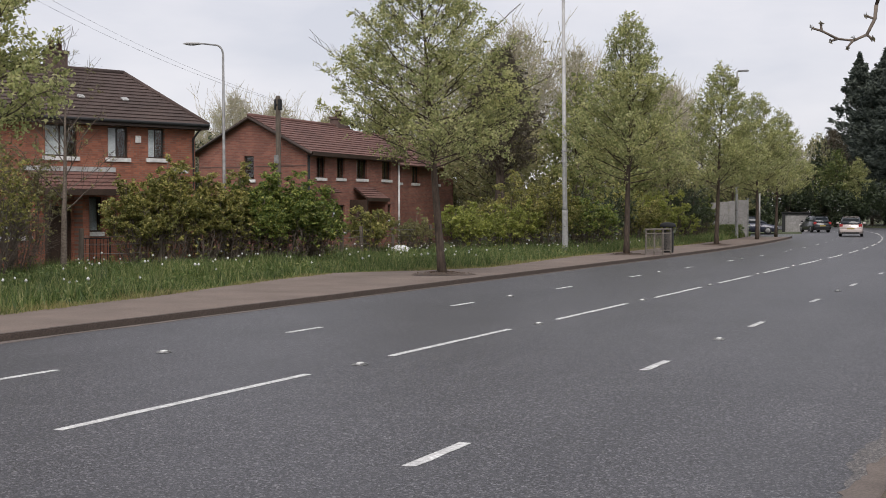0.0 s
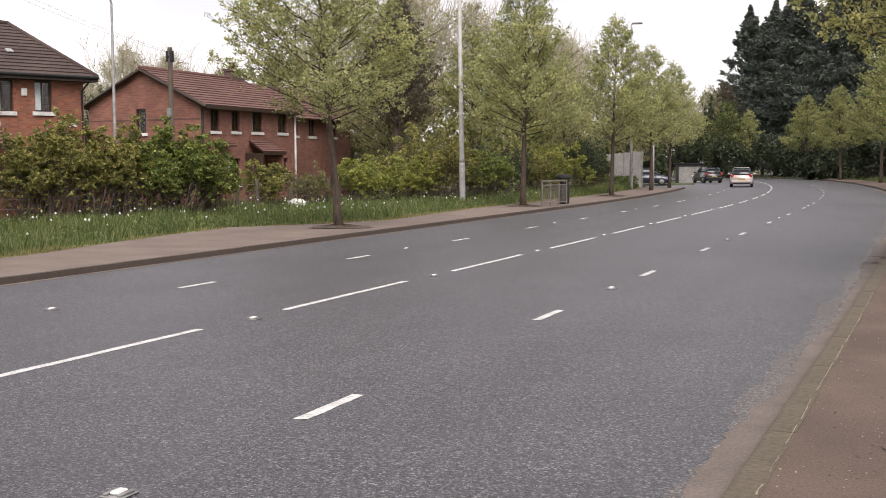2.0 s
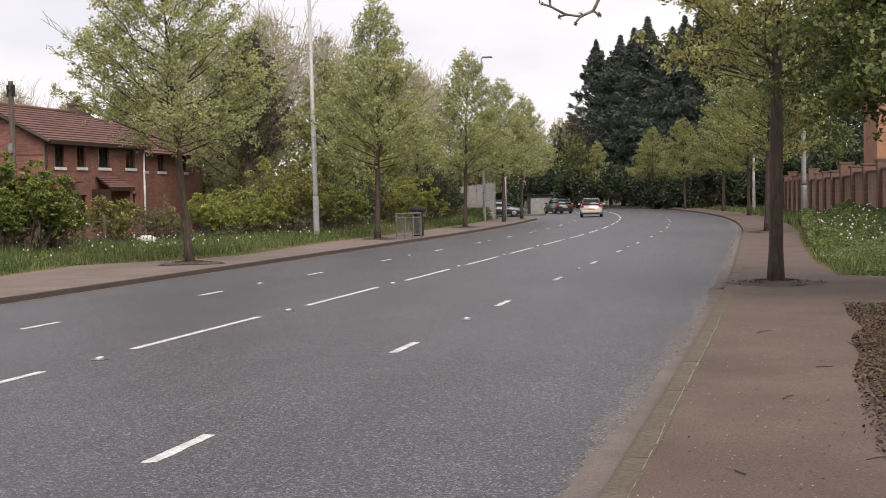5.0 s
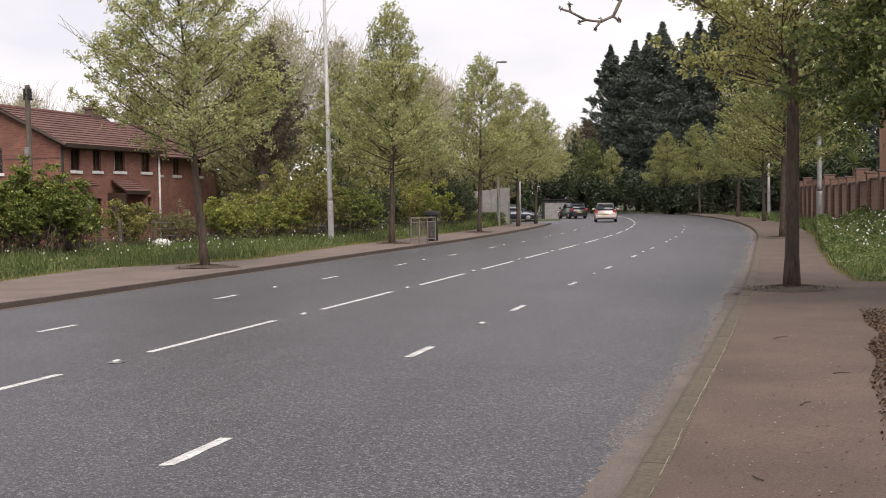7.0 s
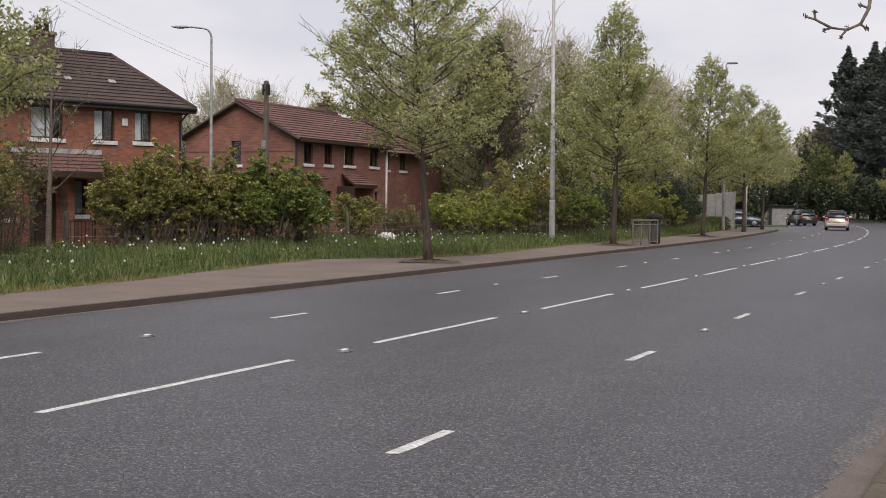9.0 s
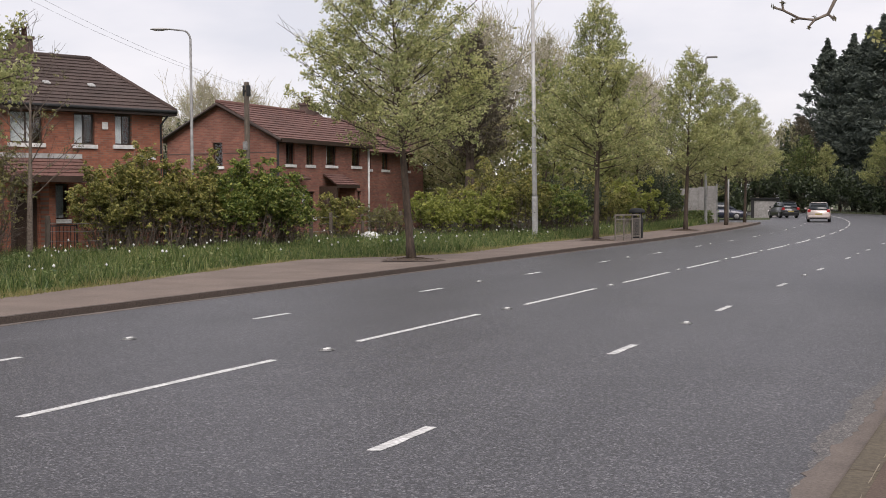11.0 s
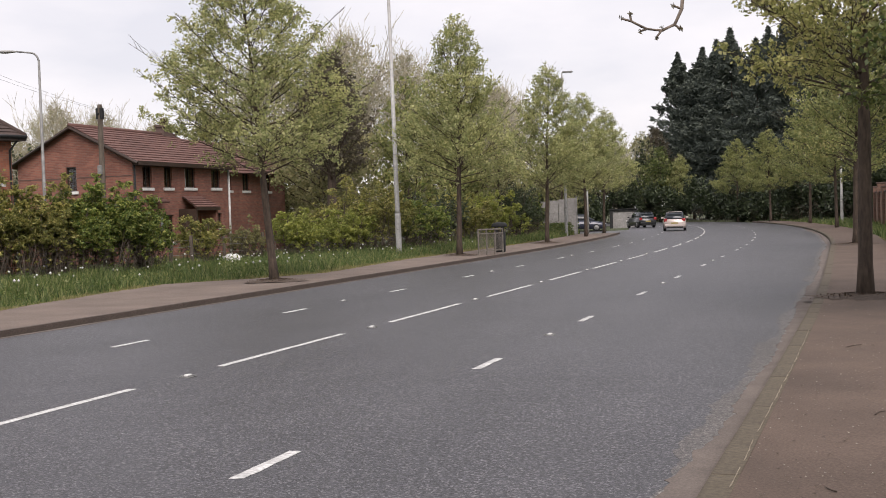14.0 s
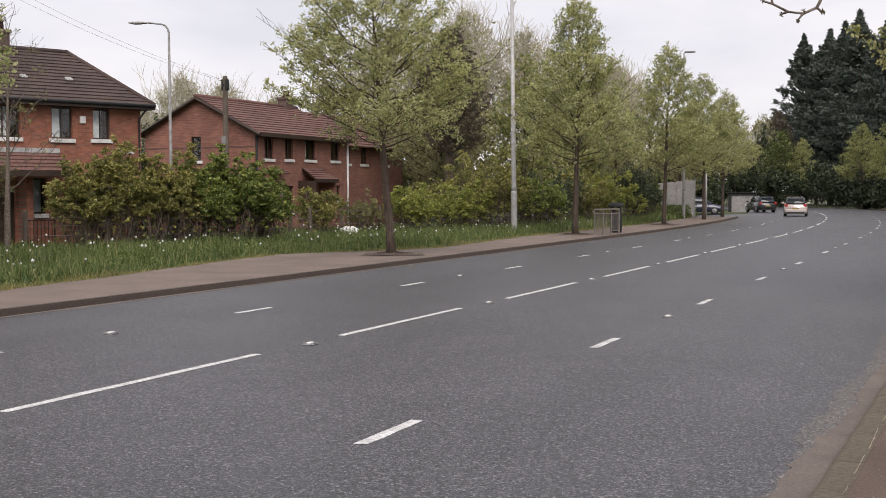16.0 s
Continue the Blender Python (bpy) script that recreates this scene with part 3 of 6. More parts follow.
# a house with a hipped end, its front towards the road; its far front corner is the origin
h1 = thing("house", "red brick house with a brown hipped tile roof and white sills", "house", pose(-27.64, 37.28, 0.0, 0, 0, 68), "houses behind the hedge")
E1, D1, L1 = 5.05, 6.4, 11.5
wins1 = [(-1.90, 3.80, 0.66, 1.06, 0.62, 1), (-3.46, 3.78, 0.78, 1.08, 0.55, 1), (-5.75, 3.78, 1.15, 1.08, 0.66, 1), (-8.6, 3.78, 1.0, 1.0, 0.6, 1), (-4.38, 1.22, 0.66, 1.2, 0.9, 0), (-7.6, 1.1, 1.3, 1.2, 0.6, 1)]
door1 = (-5.65, 0.02, -4.8, 2.1)
part("wall", pierced_wall(-L1, 0, -0.15, E1, 0.28, [(x, z, x + w, z + h) for x, z, w, h, _, _ in wins1] + [door1]), M_BRICK_H, h1)
for x, z, w, h, _, _ in wins1[:4]:
    part("lintel", boxes((x - 0.1, -0.015, z + h + 0.002, x + w + 0.1, 0.06, z + h + 0.14)), M_COPING, h1, "dark brick lintel")
part("wall", boxes((-0.28, 0.28, -0.15, 0, D1, E1)), M_BRICK_Y, h1)
part("wall", boxes((-L1, 0.28, -0.15, -L1 + 0.28, D1, E1)), M_BRICK_Y, h1)
part("wall", boxes((-L1 + 0.28, D1 - 0.28, -0.15, -0.28, D1, E1)), M_BRICK_X, h1)
part("floor", boxes((-L1 + 0.28, 0.28, 2.5, -0.28, D1 - 0.28, 2.6)), M_FRAME, h1)
for x, z, w, h, c, b in wins1:
    window(h1, x, z, w, h, False, c, b)
dr = part("door", boxes((door1[0], 0.12, door1[1], door1[2], 0.17, door1[3])), M_FRAME, h1, "dark brown front door")
part("door_panel", boxes((door1[0] + 0.12, 0.10, 0.2, door1[2] - 0.12, 0.12, 0.9), (door1[0] + 0.12, 0.10, 1.1, door1[2] - 0.12, 0.12, 1.9), bevel=0.01), M_FRAME, dr)
OV, RZ = 0.35, 7.1
rf = part("roof", courses((-L1 - OV, -OV, E1 - 0.02), (OV, -OV, E1 - 0.02), (-L1 + 2.9, D1 / 2, RZ), (-1.1, D1 / 2, RZ), 15), M_ROOF1, h1)
part("roof_slope", courses((OV, -OV, E1 - 0.02), (OV, D1 + OV, E1 - 0.02), (-1.1, D1 / 2, RZ), (-1.1, D1 / 2, RZ), 15), M_ROOF1, rf)
part("roof_slope", courses((OV, D1 + OV, E1 - 0.02), (-L1 - OV, D1 + OV, E1 - 0.02), (-1.1, D1 / 2, RZ), (-L1 + 2.9, D1 / 2, RZ), 15), M_ROOF1, rf)
part("roof_slope", courses((-L1 - OV, D1 + OV, E1 - 0.02), (-L1 - OV, -OV, E1 - 0.02), (-L1 + 2.9, D1 / 2, RZ), (-L1 + 2.9, D1 / 2, RZ), 15), M_ROOF1, rf)
t = Tubes()
t.add([(-L1 + 2.9, D1 / 2, RZ + 0.03), (-1.1, D1 / 2, RZ + 0.03)], 0.1, 0.1, 8)
t.add([(-1.1, D1 / 2, RZ + 0.03), (OV, -OV, E1 + 0.02)], 0.09, 0.09, 8)
part("ridge", t.mesh("ridge", M_ROOF1), M_ROOF1, rf)
for x in (-2.2, -3.9, -5.6):
    vt = part("roof_vent", boxes((-0.13, -0.11, 0, 0.13, 0.11, 0.08), bevel=0.025), M_PALE, rf, "pale plastic roof vent")
    vt.matrix_basis = pose(x, 1.1, E1 + 0.86, 27, 0, 0)
part("fascia", boxes((-L1 - OV, -OV - 0.03, E1 - 0.17, OV + 0.03, -OV, E1 + 0.03), (OV, -OV, E1 - 0.17, OV + 0.03, D1 + OV, E1 + 0.03), (-L1 - OV, -OV, E1 - 0.17, OV, 0, E1 - 0.14)), M_FRAME, h1, "dark brown eaves board")
pipe(h1, [(-L1, -OV - 0.08, E1 + 0.0), (OV, -OV - 0.08, E1 - 0.03)], 0.06, M_DARK, "gutter")
pipe(h1, [(0.1, -OV - 0.05, E1 - 0.05), (-0.1, -0.06, E1 - 0.5), (-0.1, -0.06, 0.1)], 0.04, M_DARK)
chimney(h1, -4.15, D1 / 2 - 0.25, 6.3, 7.62, 0.7, 0.5)
part("alarm_box", boxes((-2.42, -0.07, 4.32, -2.20, -0.002, 4.58), bevel=0.02), M_WHITE, h1, "white alarm box")
part("name_plate", boxes((-0.95, -0.03, 3.30, -0.30, -0.002, 3.50)), M_WHITE, h1, "white plate with faint dark bars")
part("name_plate_bar", boxes((-0.85, -0.036, 3.37, -0.42, -0.031, 3.43)), M_STEEL, h1)
# porch: lean-to roof on a side wall, white flashing over it
pr = part("porch_roof", courses((-6.4, -1.3, 2.62), (-3.3, -1.3, 2.62), (-6.4, -0.02, 3.25), (-3.3, -0.02, 3.25), 5), M_ROOF2, h1, "red-brown tiled porch roof")
part("flashing", boxes((-6.5, -0.06, 3.28, -3.2, -0.002, 3.44)), M_PALE, pr, "pale lead flashing")
part("porch_fascia", boxes((-6.4, -1.36, 2.46, -3.3, -1.31, 2.66)), M_FRAME, pr)
part("porch_wall", boxes((-4.72, -0.6, -0.1, -4.48, -0.002, 2.6)), M_BRICK_H, pr)
part("porch_post", boxes((-6.3, -1.2, -0.1, -6.2, -1.1, 2.6)), M_FRAME, pr)

# the gabled pair beyond; its near front corner is the origin, the front faces the road
h2 = thing("house", "red brick gabled house with red tile roof and brown windows", "house", pose(-30.5, 49.75, 0.0, 0, 0, 90), "houses behind the hedge")
E2, D2, L2, R2 = 4.85, 6.1, 9.3, 6.42
wins2 = [(0.85, 3.52, 0.8, 1.0, 0.0, 1), (2.75, 3.54, 0.75, 1.0, 0.0, 1), (4.7, 3.56, 1.05, 1.0, 0.3, 1), (7.4, 3.58, 0.95, 0.95, 0.0, 1), (2.3, 0.95, 1.2, 1.3, 0.4, 1), (7.6, 1.5, 0.8, 0.8, 0.0, 0)]
door2 = (5.0, 0.02, 5.9, 2.1)
part("wall", pierced_wall(0.28, L2, -0.15, E2, 0.28, [(x, z, x + w, z + h) for x, z, w, h, _, _ in wins2] + [door2]), M_BRICK_X, h2)
gw = (2.95, 3.45, 0.55, 1.12)
bm = pierced_wall(0, D2, -0.15, E2, 0.28, [(gw[0], gw[1], gw[0] + gw[2], gw[1] + gw[3])])
for y0, y1, top0, top1 in ((0, D2 / 2, 0, 1), (D2 / 2, D2, 1, 0)):
    rise = R2 - E2
    vs = [bm.verts.new(p) for p in ((y0, 0, E2), (y1, 0, E2), (D2 / 2, 0, R2), (y0, 0.28, E2), (y1, 0.28, E2), (D2 / 2, 0.28, R2))]
    for f in ((0, 1, 2), (3, 5, 4), (0, 3, 4, 1), (1, 4, 5, 2), (2, 5, 3, 0)):
        bm.faces.new([vs[k] for k in f])
bm.transform(Matrix(((0, 1, 0, 0), (1, 0, 0, 0), (0, 0, 1, 0), (0, 0, 0, 1))))
part("gable_wall", bm, M_BRICK_Y, h2)
part("wall", boxes((L2 - 0.28, 0.28, -0.15, L2, D2, E2)), M_BRICK_Y, h2)
part("wall", boxes((0.28, D2 - 0.28, -0.15, L2 - 0.28, D2, E2)), M_BRICK_X, h2)
part("floor", boxes((0.28, 0.28, 2.4, L2 - 0.28, D2 - 0.28, 2.5)), M_FRAME, h2)
for x, z, w, h, c, b in wins2:
    window(h2, x, z, w, h, False, c, b)
window(h2, *gw, True, 0.0, 0)
part("door", boxes((door2[0], 0.12, door2[1], door2[2], 0.17, door2[3])), M_FRAME, h2, "dark front door in shade")
sl = (R2 - E2) / (D2 / 2)
r2 = part("roof", courses((-0.25, -0.4, E2 - 0.4 * sl), (L2, -0.4, E2 - 0.4 * sl), (-0.25, D2 / 2, R2 + 0.02), (L2, D2 / 2, R2 + 0.02), 13), M_ROOF2, h2)
part("roof_slope", courses((L2, D2 + 0.4, E2 - 0.4 * sl), (-0.25, D2 + 0.4, E2 - 0.4 * sl), (L2, D2 / 2, R2 + 0.02), (-0.25, D2 / 2, R2 + 0.02), 13), M_ROOF2, r2)
t = Tubes()
t.add([(-0.27, D2 / 2, R2 + 0.06), (L2, D2 / 2, R2 + 0.06)], 0.1, 0.1, 8)
part("ridge", t.mesh("ridge", M_ROOF2), M_ROOF2, r2)
t = Tubes()
t.add([(-0.26, -0.42, E2 - 0.4 * sl - 0.06), (-0.26, D2 / 2, R2 - 0.06), (-0.26, D2 + 0.42, E2 - 0.4 * sl - 0.06)], 0.09, 0.09, 4)
part("barge_board", t.mesh("barge_board", M_FRAME), M_FRAME, r2, "dark brown barge board")
part("fascia", boxes((-0.2, -0.44, E2 - 0.33, L2, -0.40, E2 - 0.14), (0, -0.40, E2 - 0.33, L2, 0, E2 - 0.30)), M_FRAME, h2)
pipe(h2, [(0.05, -0.07, E2 - 0.3), (0.05, -0.07, 0.1)], 0.045, M_DARK)
pipe(h2, [(L2 - 0.15, -0.07, E2 - 0.3), (L2 - 0.15, -0.07, 0.1)], 0.06, M_WHITE)
part("stone_band", boxes((-0.012, 0.05, 3.98 + 0.05, -0.002, 2.9, 4.08), (-0.012, 3.55, 4.03, -0.002, 6.05, 4.08)), M_COPING, h2, "faint projecting brick course")
chimney(h2, 7.75, D2 / 2 - 0.25, R2 - 0.3, R2 + 0.42, 0.85, 0.5)
p2 = part("porch_roof", courses((3.95, -1.0, 2.56), (6.3, -1.0, 2.56), (4.35, -0.02, 3.12), (6.3, -0.02, 3.12), 5), M_ROOF2, h2, "red-brown tiled porch canopy")
part("porch_fascia", boxes((3.95, -1.04, 2.42, 6.3, -1.0, 2.58)), M_FRAME, p2)
# dark panel stands in for the shaded recess under the canopy
part("porch_recess_shade", boxes((3.98, -0.98, 1.55, 4.08, -0.002, 2.5)), M_FRAME, p2, "dark panel standing for shade in the porch recess")
part("porch_wall", boxes((6.05, -0.9, -0.1, 6.28, -0.002, 2.45)), M_BRICK_X, p2)
part("bay_roof", courses((1.0, -0.5, 2.82), (2.3, -0.5, 2.82), (1.0, -0.02, 3.08), (2.3, -0.02, 3.08), 3), M_ROOF2, h2)

# the next house, mostly behind trees
h3 = thing("house", "red brick house half hidden behind trees", "house", pose(-31.1, 59.2, 0.0, 0, 0, 90), "houses behind the hedge")
wins3 = [(0.5, 3.5, 0.8, 1.0, 0.0, 1), (2.6, 3.5, 0.8, 1.0, 0.0, 1), (5.2, 3.5, 0.9, 1.0, 0.0, 1)]
part("wall", pierced_wall(0.0, 8.0, -0.15, 4.6, 0.28, [(x, z, x + w, z + h) for x, z, w, h, _, _ in wins3]), M_BRICK_X, h3)
part("wall", boxes((7.72, 0.28, -0.15, 8.0, 6, 4.6)), M_BRICK_Y, h3)
part("wall", boxes((0, 5.72, -0.15, 7.72, 6, 4.6)), M_BRICK_X, h3)
for x, z, w, h, c, b in wins3:
    window(h3, x, z, w, h, False, c, b)
r3 = part("roof", courses((0.05, -0.4, 4.4), (8.2, -0.4, 4.4), (0.05, 3.0, 6.4), (8.2, 3.0, 6.4), 12), M_ROOF2, h3)
part("roof_slope", courses((8.2, 6.4, 4.4), (0.05, 6.4, 4.4), (8.2, 3.0, 6.4), (0.05, 3.0, 6.4), 12), M_ROOF2, r3)


# ---- trees and shrubs ----
def crown_width(t, low):
    """Crown radius as a share of its widest, from the crown's base (t = 0) to its tip (1), widest at low."""
    t = np.clip(t, 0, 1)
    below = 0.62 + 0.38 * np.sin(0.5 * np.pi * np.clip(t / low, 0, 1))
    above = np.clip((1 - t) / (1 - low), 0, 1) ** 0.80
    return np.where(t < low, below, 0.05 + 0.95 * above)


def tree(name, label, seed, H, clear, R, r0, limbs, subs, twigs, leaves, size, leaf_mat, low=0.35, bark=None, rise=(20, 62), lean=0.02, category="tree", jitter=0.05, up=0.6, group="", fine_bark=None, twig_r=0.005, droop=0.0, tuft=7, sweep=0.16):
    """A tree: tapered trunk, limbs that sweep upwards and fork twice, leaf tufts along the twigs, inside an uneven crown."""
    bark = bark or M_BARK
    r = np.random.default_rng(seed)
    root = thing(name, label, category, None, group)
    wood, fine = Tubes(), Tubes()
    k = 14
    hs = np.linspace(0, 1, k)
    wob = np.cumsum(r.normal(size=(k, 2)) * 0.016 * H / 8, axis=0) * hs[:, None]
    trunk = np.stack([wob[:, 0] + lean * H * hs, wob[:, 1], hs * H * 0.985 - 0.12], 1)
    rad = r0 * np.where(hs * H < clear, 1 - 0.20 * hs * H / clear, 0.76 * np.clip((H - hs * H) / (H - clear), 0.03, 1) ** 1.25)
    rad[0] *= 1.3
    wood.add(trunk, rad, None, 10)
    z_low = clear - 0.35 - droop
    wave = r.uniform(0, 6.28, 8)

    def reach(p):
        """The crown's radius at the height and bearing of the points p."""
        t = (p[:, 2] - z_low) / (H - z_low)
        a = np.arctan2(p[:, 1], p[:, 0])
        lump = 1 + 0.09 * np.sin(2 * a + wave[0] + 3 * t) + 0.08 * np.sin(5 * a + wave[1] + 9 * t) + 0.06 * np.sin(9 * a + wave[2] - 14 * t)
        return R * crown_width(t, low) * lump * (p[:, 2] > z_low) * (p[:, 2] < H * 1.04)

    def axis(z):
        return np.array([np.interp(z, trunk[:, 2], trunk[:, 0]), np.interp(z, trunk[:, 2], trunk[:, 1]), z])

    q = np.linspace(0, 1, 7)
    steps = np.linspace(0.15, R * 1.9, 40)
    ends = []
    for i in range(limbs):
        t = ((i + r.uniform(0.1, 0.9)) / limbs) ** 1.1 * 0.96
        z = clear + (H * 0.97 - clear) * t
        base = axis(z)
        az = i * 2.39996 + r.uniform(-0.4, 0.4)
        el = radians(rise[0] + (rise[1] - rise[0]) * t ** 0.8 + r.uniform(-9, 9))
        d = np.array([math.cos(az) * math.cos(el), math.sin(az) * math.cos(el), math.sin(el)])
        probe = base + steps[:, None] * d
        out = np.hypot(probe[:, 0] - base[0], probe[:, 1] - base[1]) > reach(probe)
        L = (steps[np.argmax(out)] if out.any() else steps[-1]) * r.uniform(0.74, 1.16)
        L = max(L, 0.3)
        side = np.array([-math.sin(az), math.cos(az), 0.0])
        kink = r.normal(size=(7, 3)) * 0.018 * L * q[:, None]
        bend = side * r.normal() * 0.10 + np.array([0, 0, sweep * (1 - t) - 0.02])
        pts = base + L * (q[:, None] * d + (q ** 2)[:, None] * bend) + kink
        lr = max(0.009, r0 * 0.21 * (1 - 0.65 * t))
        wood.add(pts, lr, 0.005, 5)
        forks = max(2, round(subs * min(1.2, L / (0.85 * R))))
        for j in range(forks):
            qq = 0.16 + 0.84 * (j + r.uniform(0.1, 0.9)) / forks
            b = np.array([np.interp(qq, q, pts[:, c]) for c in range(3)])
            out_d = d + 2 * qq * bend
            sd = out_d * 0.75 + side * (0.75 if j % 2 else -0.75) * r.uniform(0.5, 1.3) + np.array([0, 0, r.uniform(-0.25, 0.55)])
            sd /= np.linalg.norm(sd)
            sl_ = (0.22 + 0.55 * L * (1.1 - qq)) * r.uniform(0.6, 1.1)
            e = b + sl_ * sd + np.array([0, 0, 0.06 * sl_])
            fine.add([b, (b + e) / 2 + r.normal(size=3) * 0.04 * sl_, e], max(0.0035, lr * 0.36), max(0.003, twig_r * 0.6), 4)
            ends.append((b, e))
            for m in range(twigs):
                tb = b + (e - b) * (0.2 + 0.8 * (m + r.uniform()) / twigs)
                td = sd * 0.8 + r.normal(size=3) * 0.55 + np.array([0, 0, 0.12])
                td /= np.linalg.norm(td)
                te = tb + td * (0.14 + sl_ * r.uniform(0.18, 0.42))
                if math.hypot(te[0] - base[0], te[1] - base[1]) > r.uniform(0.98, 1.35) * float(reach(te[None])[0]):
                    continue
                fine.add([tb, te], twig_r, twig_r * 0.6, 3)
                ends.append((tb, te))
    part("trunk", wood.mesh("trunk", bark), bark, root)
    tagged(part("branching", fine.mesh("branching", fine_bark or M_BARK), fine_bark or M_BARK, root), kind="stuff")
    if leaves:
        tb, te = np.array([a for a, _ in ends]), np.array([b for _, b in ends])
        tufts = int(leaves * 1.12) // tuft
        span = np.linalg.norm(te - tb, axis=1) + 0.08
        pick = r.choice(len(ends), tufts, p=span / span.sum())
        f = (r.uniform(0.02, 1.0, tufts) ** 0.6)[:, None] * 1.04
        c = tb[pick] + (te - tb)[pick] * f + r.normal(size=(tufts, 3)) * jitter
        c = c[np.hypot(c[:, 0] - lean * c[:, 2], c[:, 1]) < r.uniform(0.98, 1.30, tufts) * reach(c)]
        n = len(c)
        c = np.repeat(c, tuft, axis=0) + r.normal(size=(n * tuft, 3)) * np.array([0.7, 0.7, 0.5]) * size
        part("crown", leaf_mesh("crown", c, size, r, leaf_mat, up), leaf_mat, root)
    return root


def bush(label, seed, x, y, w, d, h, leaves, size, leaf_mat, stems=24, low=0.30, name="shrub", group="shrubs along the verge", category="shrub"):
    """A shrub: leaders that fan out from the ground, side shoots, rosettes of leaves towards the shoot ends, bare below."""
    r = np.random.default_rng(seed)
    root = thing(name, label, category, pose(x, y, float(ground_z(x, y)) - 0.03), group)
    wood = Tubes()
    tips, dirs, weight = [], [], []
    hump = r.uniform(0, 6.28, 3)
    for i in range(stems):
        a, q = i * 2.39996 + r.uniform(-0.3, 0.3), math.sqrt((i + r.uniform(0.2, 0.8)) / stems)
        foot = np.array([0.26 * w * q * math.cos(a), 0.26 * d * q * math.sin(a), 0.0])
        lift = 0.86 + 0.14 * math.sin(2 * a + hump[0]) * math.sin(3 * q + hump[1])
        top = np.array([0.47 * w * q * math.cos(a), 0.47 * d * q * math.sin(a), h * lift * (1 - 0.34 * q ** 3) * r.uniform(0.70, 1.14)])
        mid = foot * 0.45 + top * 0.55 + np.array([math.cos(a), math.sin(a), 0]) * 0.05 * w * q + r.normal(size=3) * 0.04 * h
        path = np.array([foot, (foot + mid) / 2 + r.normal(size=3) * 0.03 * h, mid, (mid + top) / 2 + r.normal(size=3) * 0.02 * h, top])
        wood.add(path, r.uniform(0.012, 0.028), 0.005, 5)
        nodes = np.linspace(0, 1, 5)
        for j in range(11):
            f = r.uniform(0.22, 1.0)
            b = np.array([np.interp(f, nodes, path[:, c]) for c in range(3)])
            sd = np.array([math.cos(a) * q, math.sin(a) * q, 0.0]) * 0.6 + r.normal(size=3) * np.array([0.6, 0.6, 0.3]) + np.array([0, 0, 0.55])
            sd /= np.linalg.norm(sd)
            L = h * r.uniform(0.10, 0.24) * (1.15 - 0.5 * f)
            e = b + sd * L
            wood.add([b, b + sd * L * 0.5 + r.normal(size=3) * 0.012, e], 0.007, 0.003, 3)
            for _ in range(1):
                w0 = path[0] + (b - path[0]) * r.uniform(0.15, 0.9)
                w1 = w0 + r.normal(size=3) * np.array([0.13, 0.13, 0.13]) * h ** 0.7 + np.array([0, 0, 0.05 * h])
                wood.add([w0, (w0 + w1) / 2 + r.normal(size=3) * 0.02, w1], 0.005, 0.003, 3)
                if w1[2] > 0.1 * h:
                    tips.append(w1)
                    dirs.append(sd)
                    weight.append(0.04 + 0.5 * np.clip((w1[2] / h - low) / 0.4, 0, 1))
            g = np.clip((e[2] / h - low) / 0.30, 0.05, 1)
            for u in (0.45, 0.75, 1.0):
                tips.append(b + (e - b) * u)
                dirs.append(sd)
                weight.append(g * (0.5 + 0.5 * u))
    tagged(part("stem_growth", wood.mesh("stem_growth", M_TWIG), M_TWIG, root), kind="stuff")
    tips, dirs, weight = np.array(tips), np.array(dirs), np.array(weight)
    n = leaves // 8
    pick = r.choice(len(tips), n, p=weight / weight.sum())
    c = tips[pick] + r.normal(size=(n, 3)) * 0.055
    spin = r.normal(size=(n, 8, 3)) * np.array([1, 1, 0.45]) + dirs[pick][:, None] * 0.5
    spin /= np.linalg.norm(spin, axis=2)[..., None]
    pos = (c[:, None] + spin * size * 0.5).reshape(-1, 3)
    ok = pos[:, 2] > 0.12 * h
    part("foliage", leaf_mesh("foliage", pos[ok], size, r, leaf_mat, 0.9, 0.46, 0.12, spin.reshape(-1, 3)[ok]), leaf_mat, root)
    return root


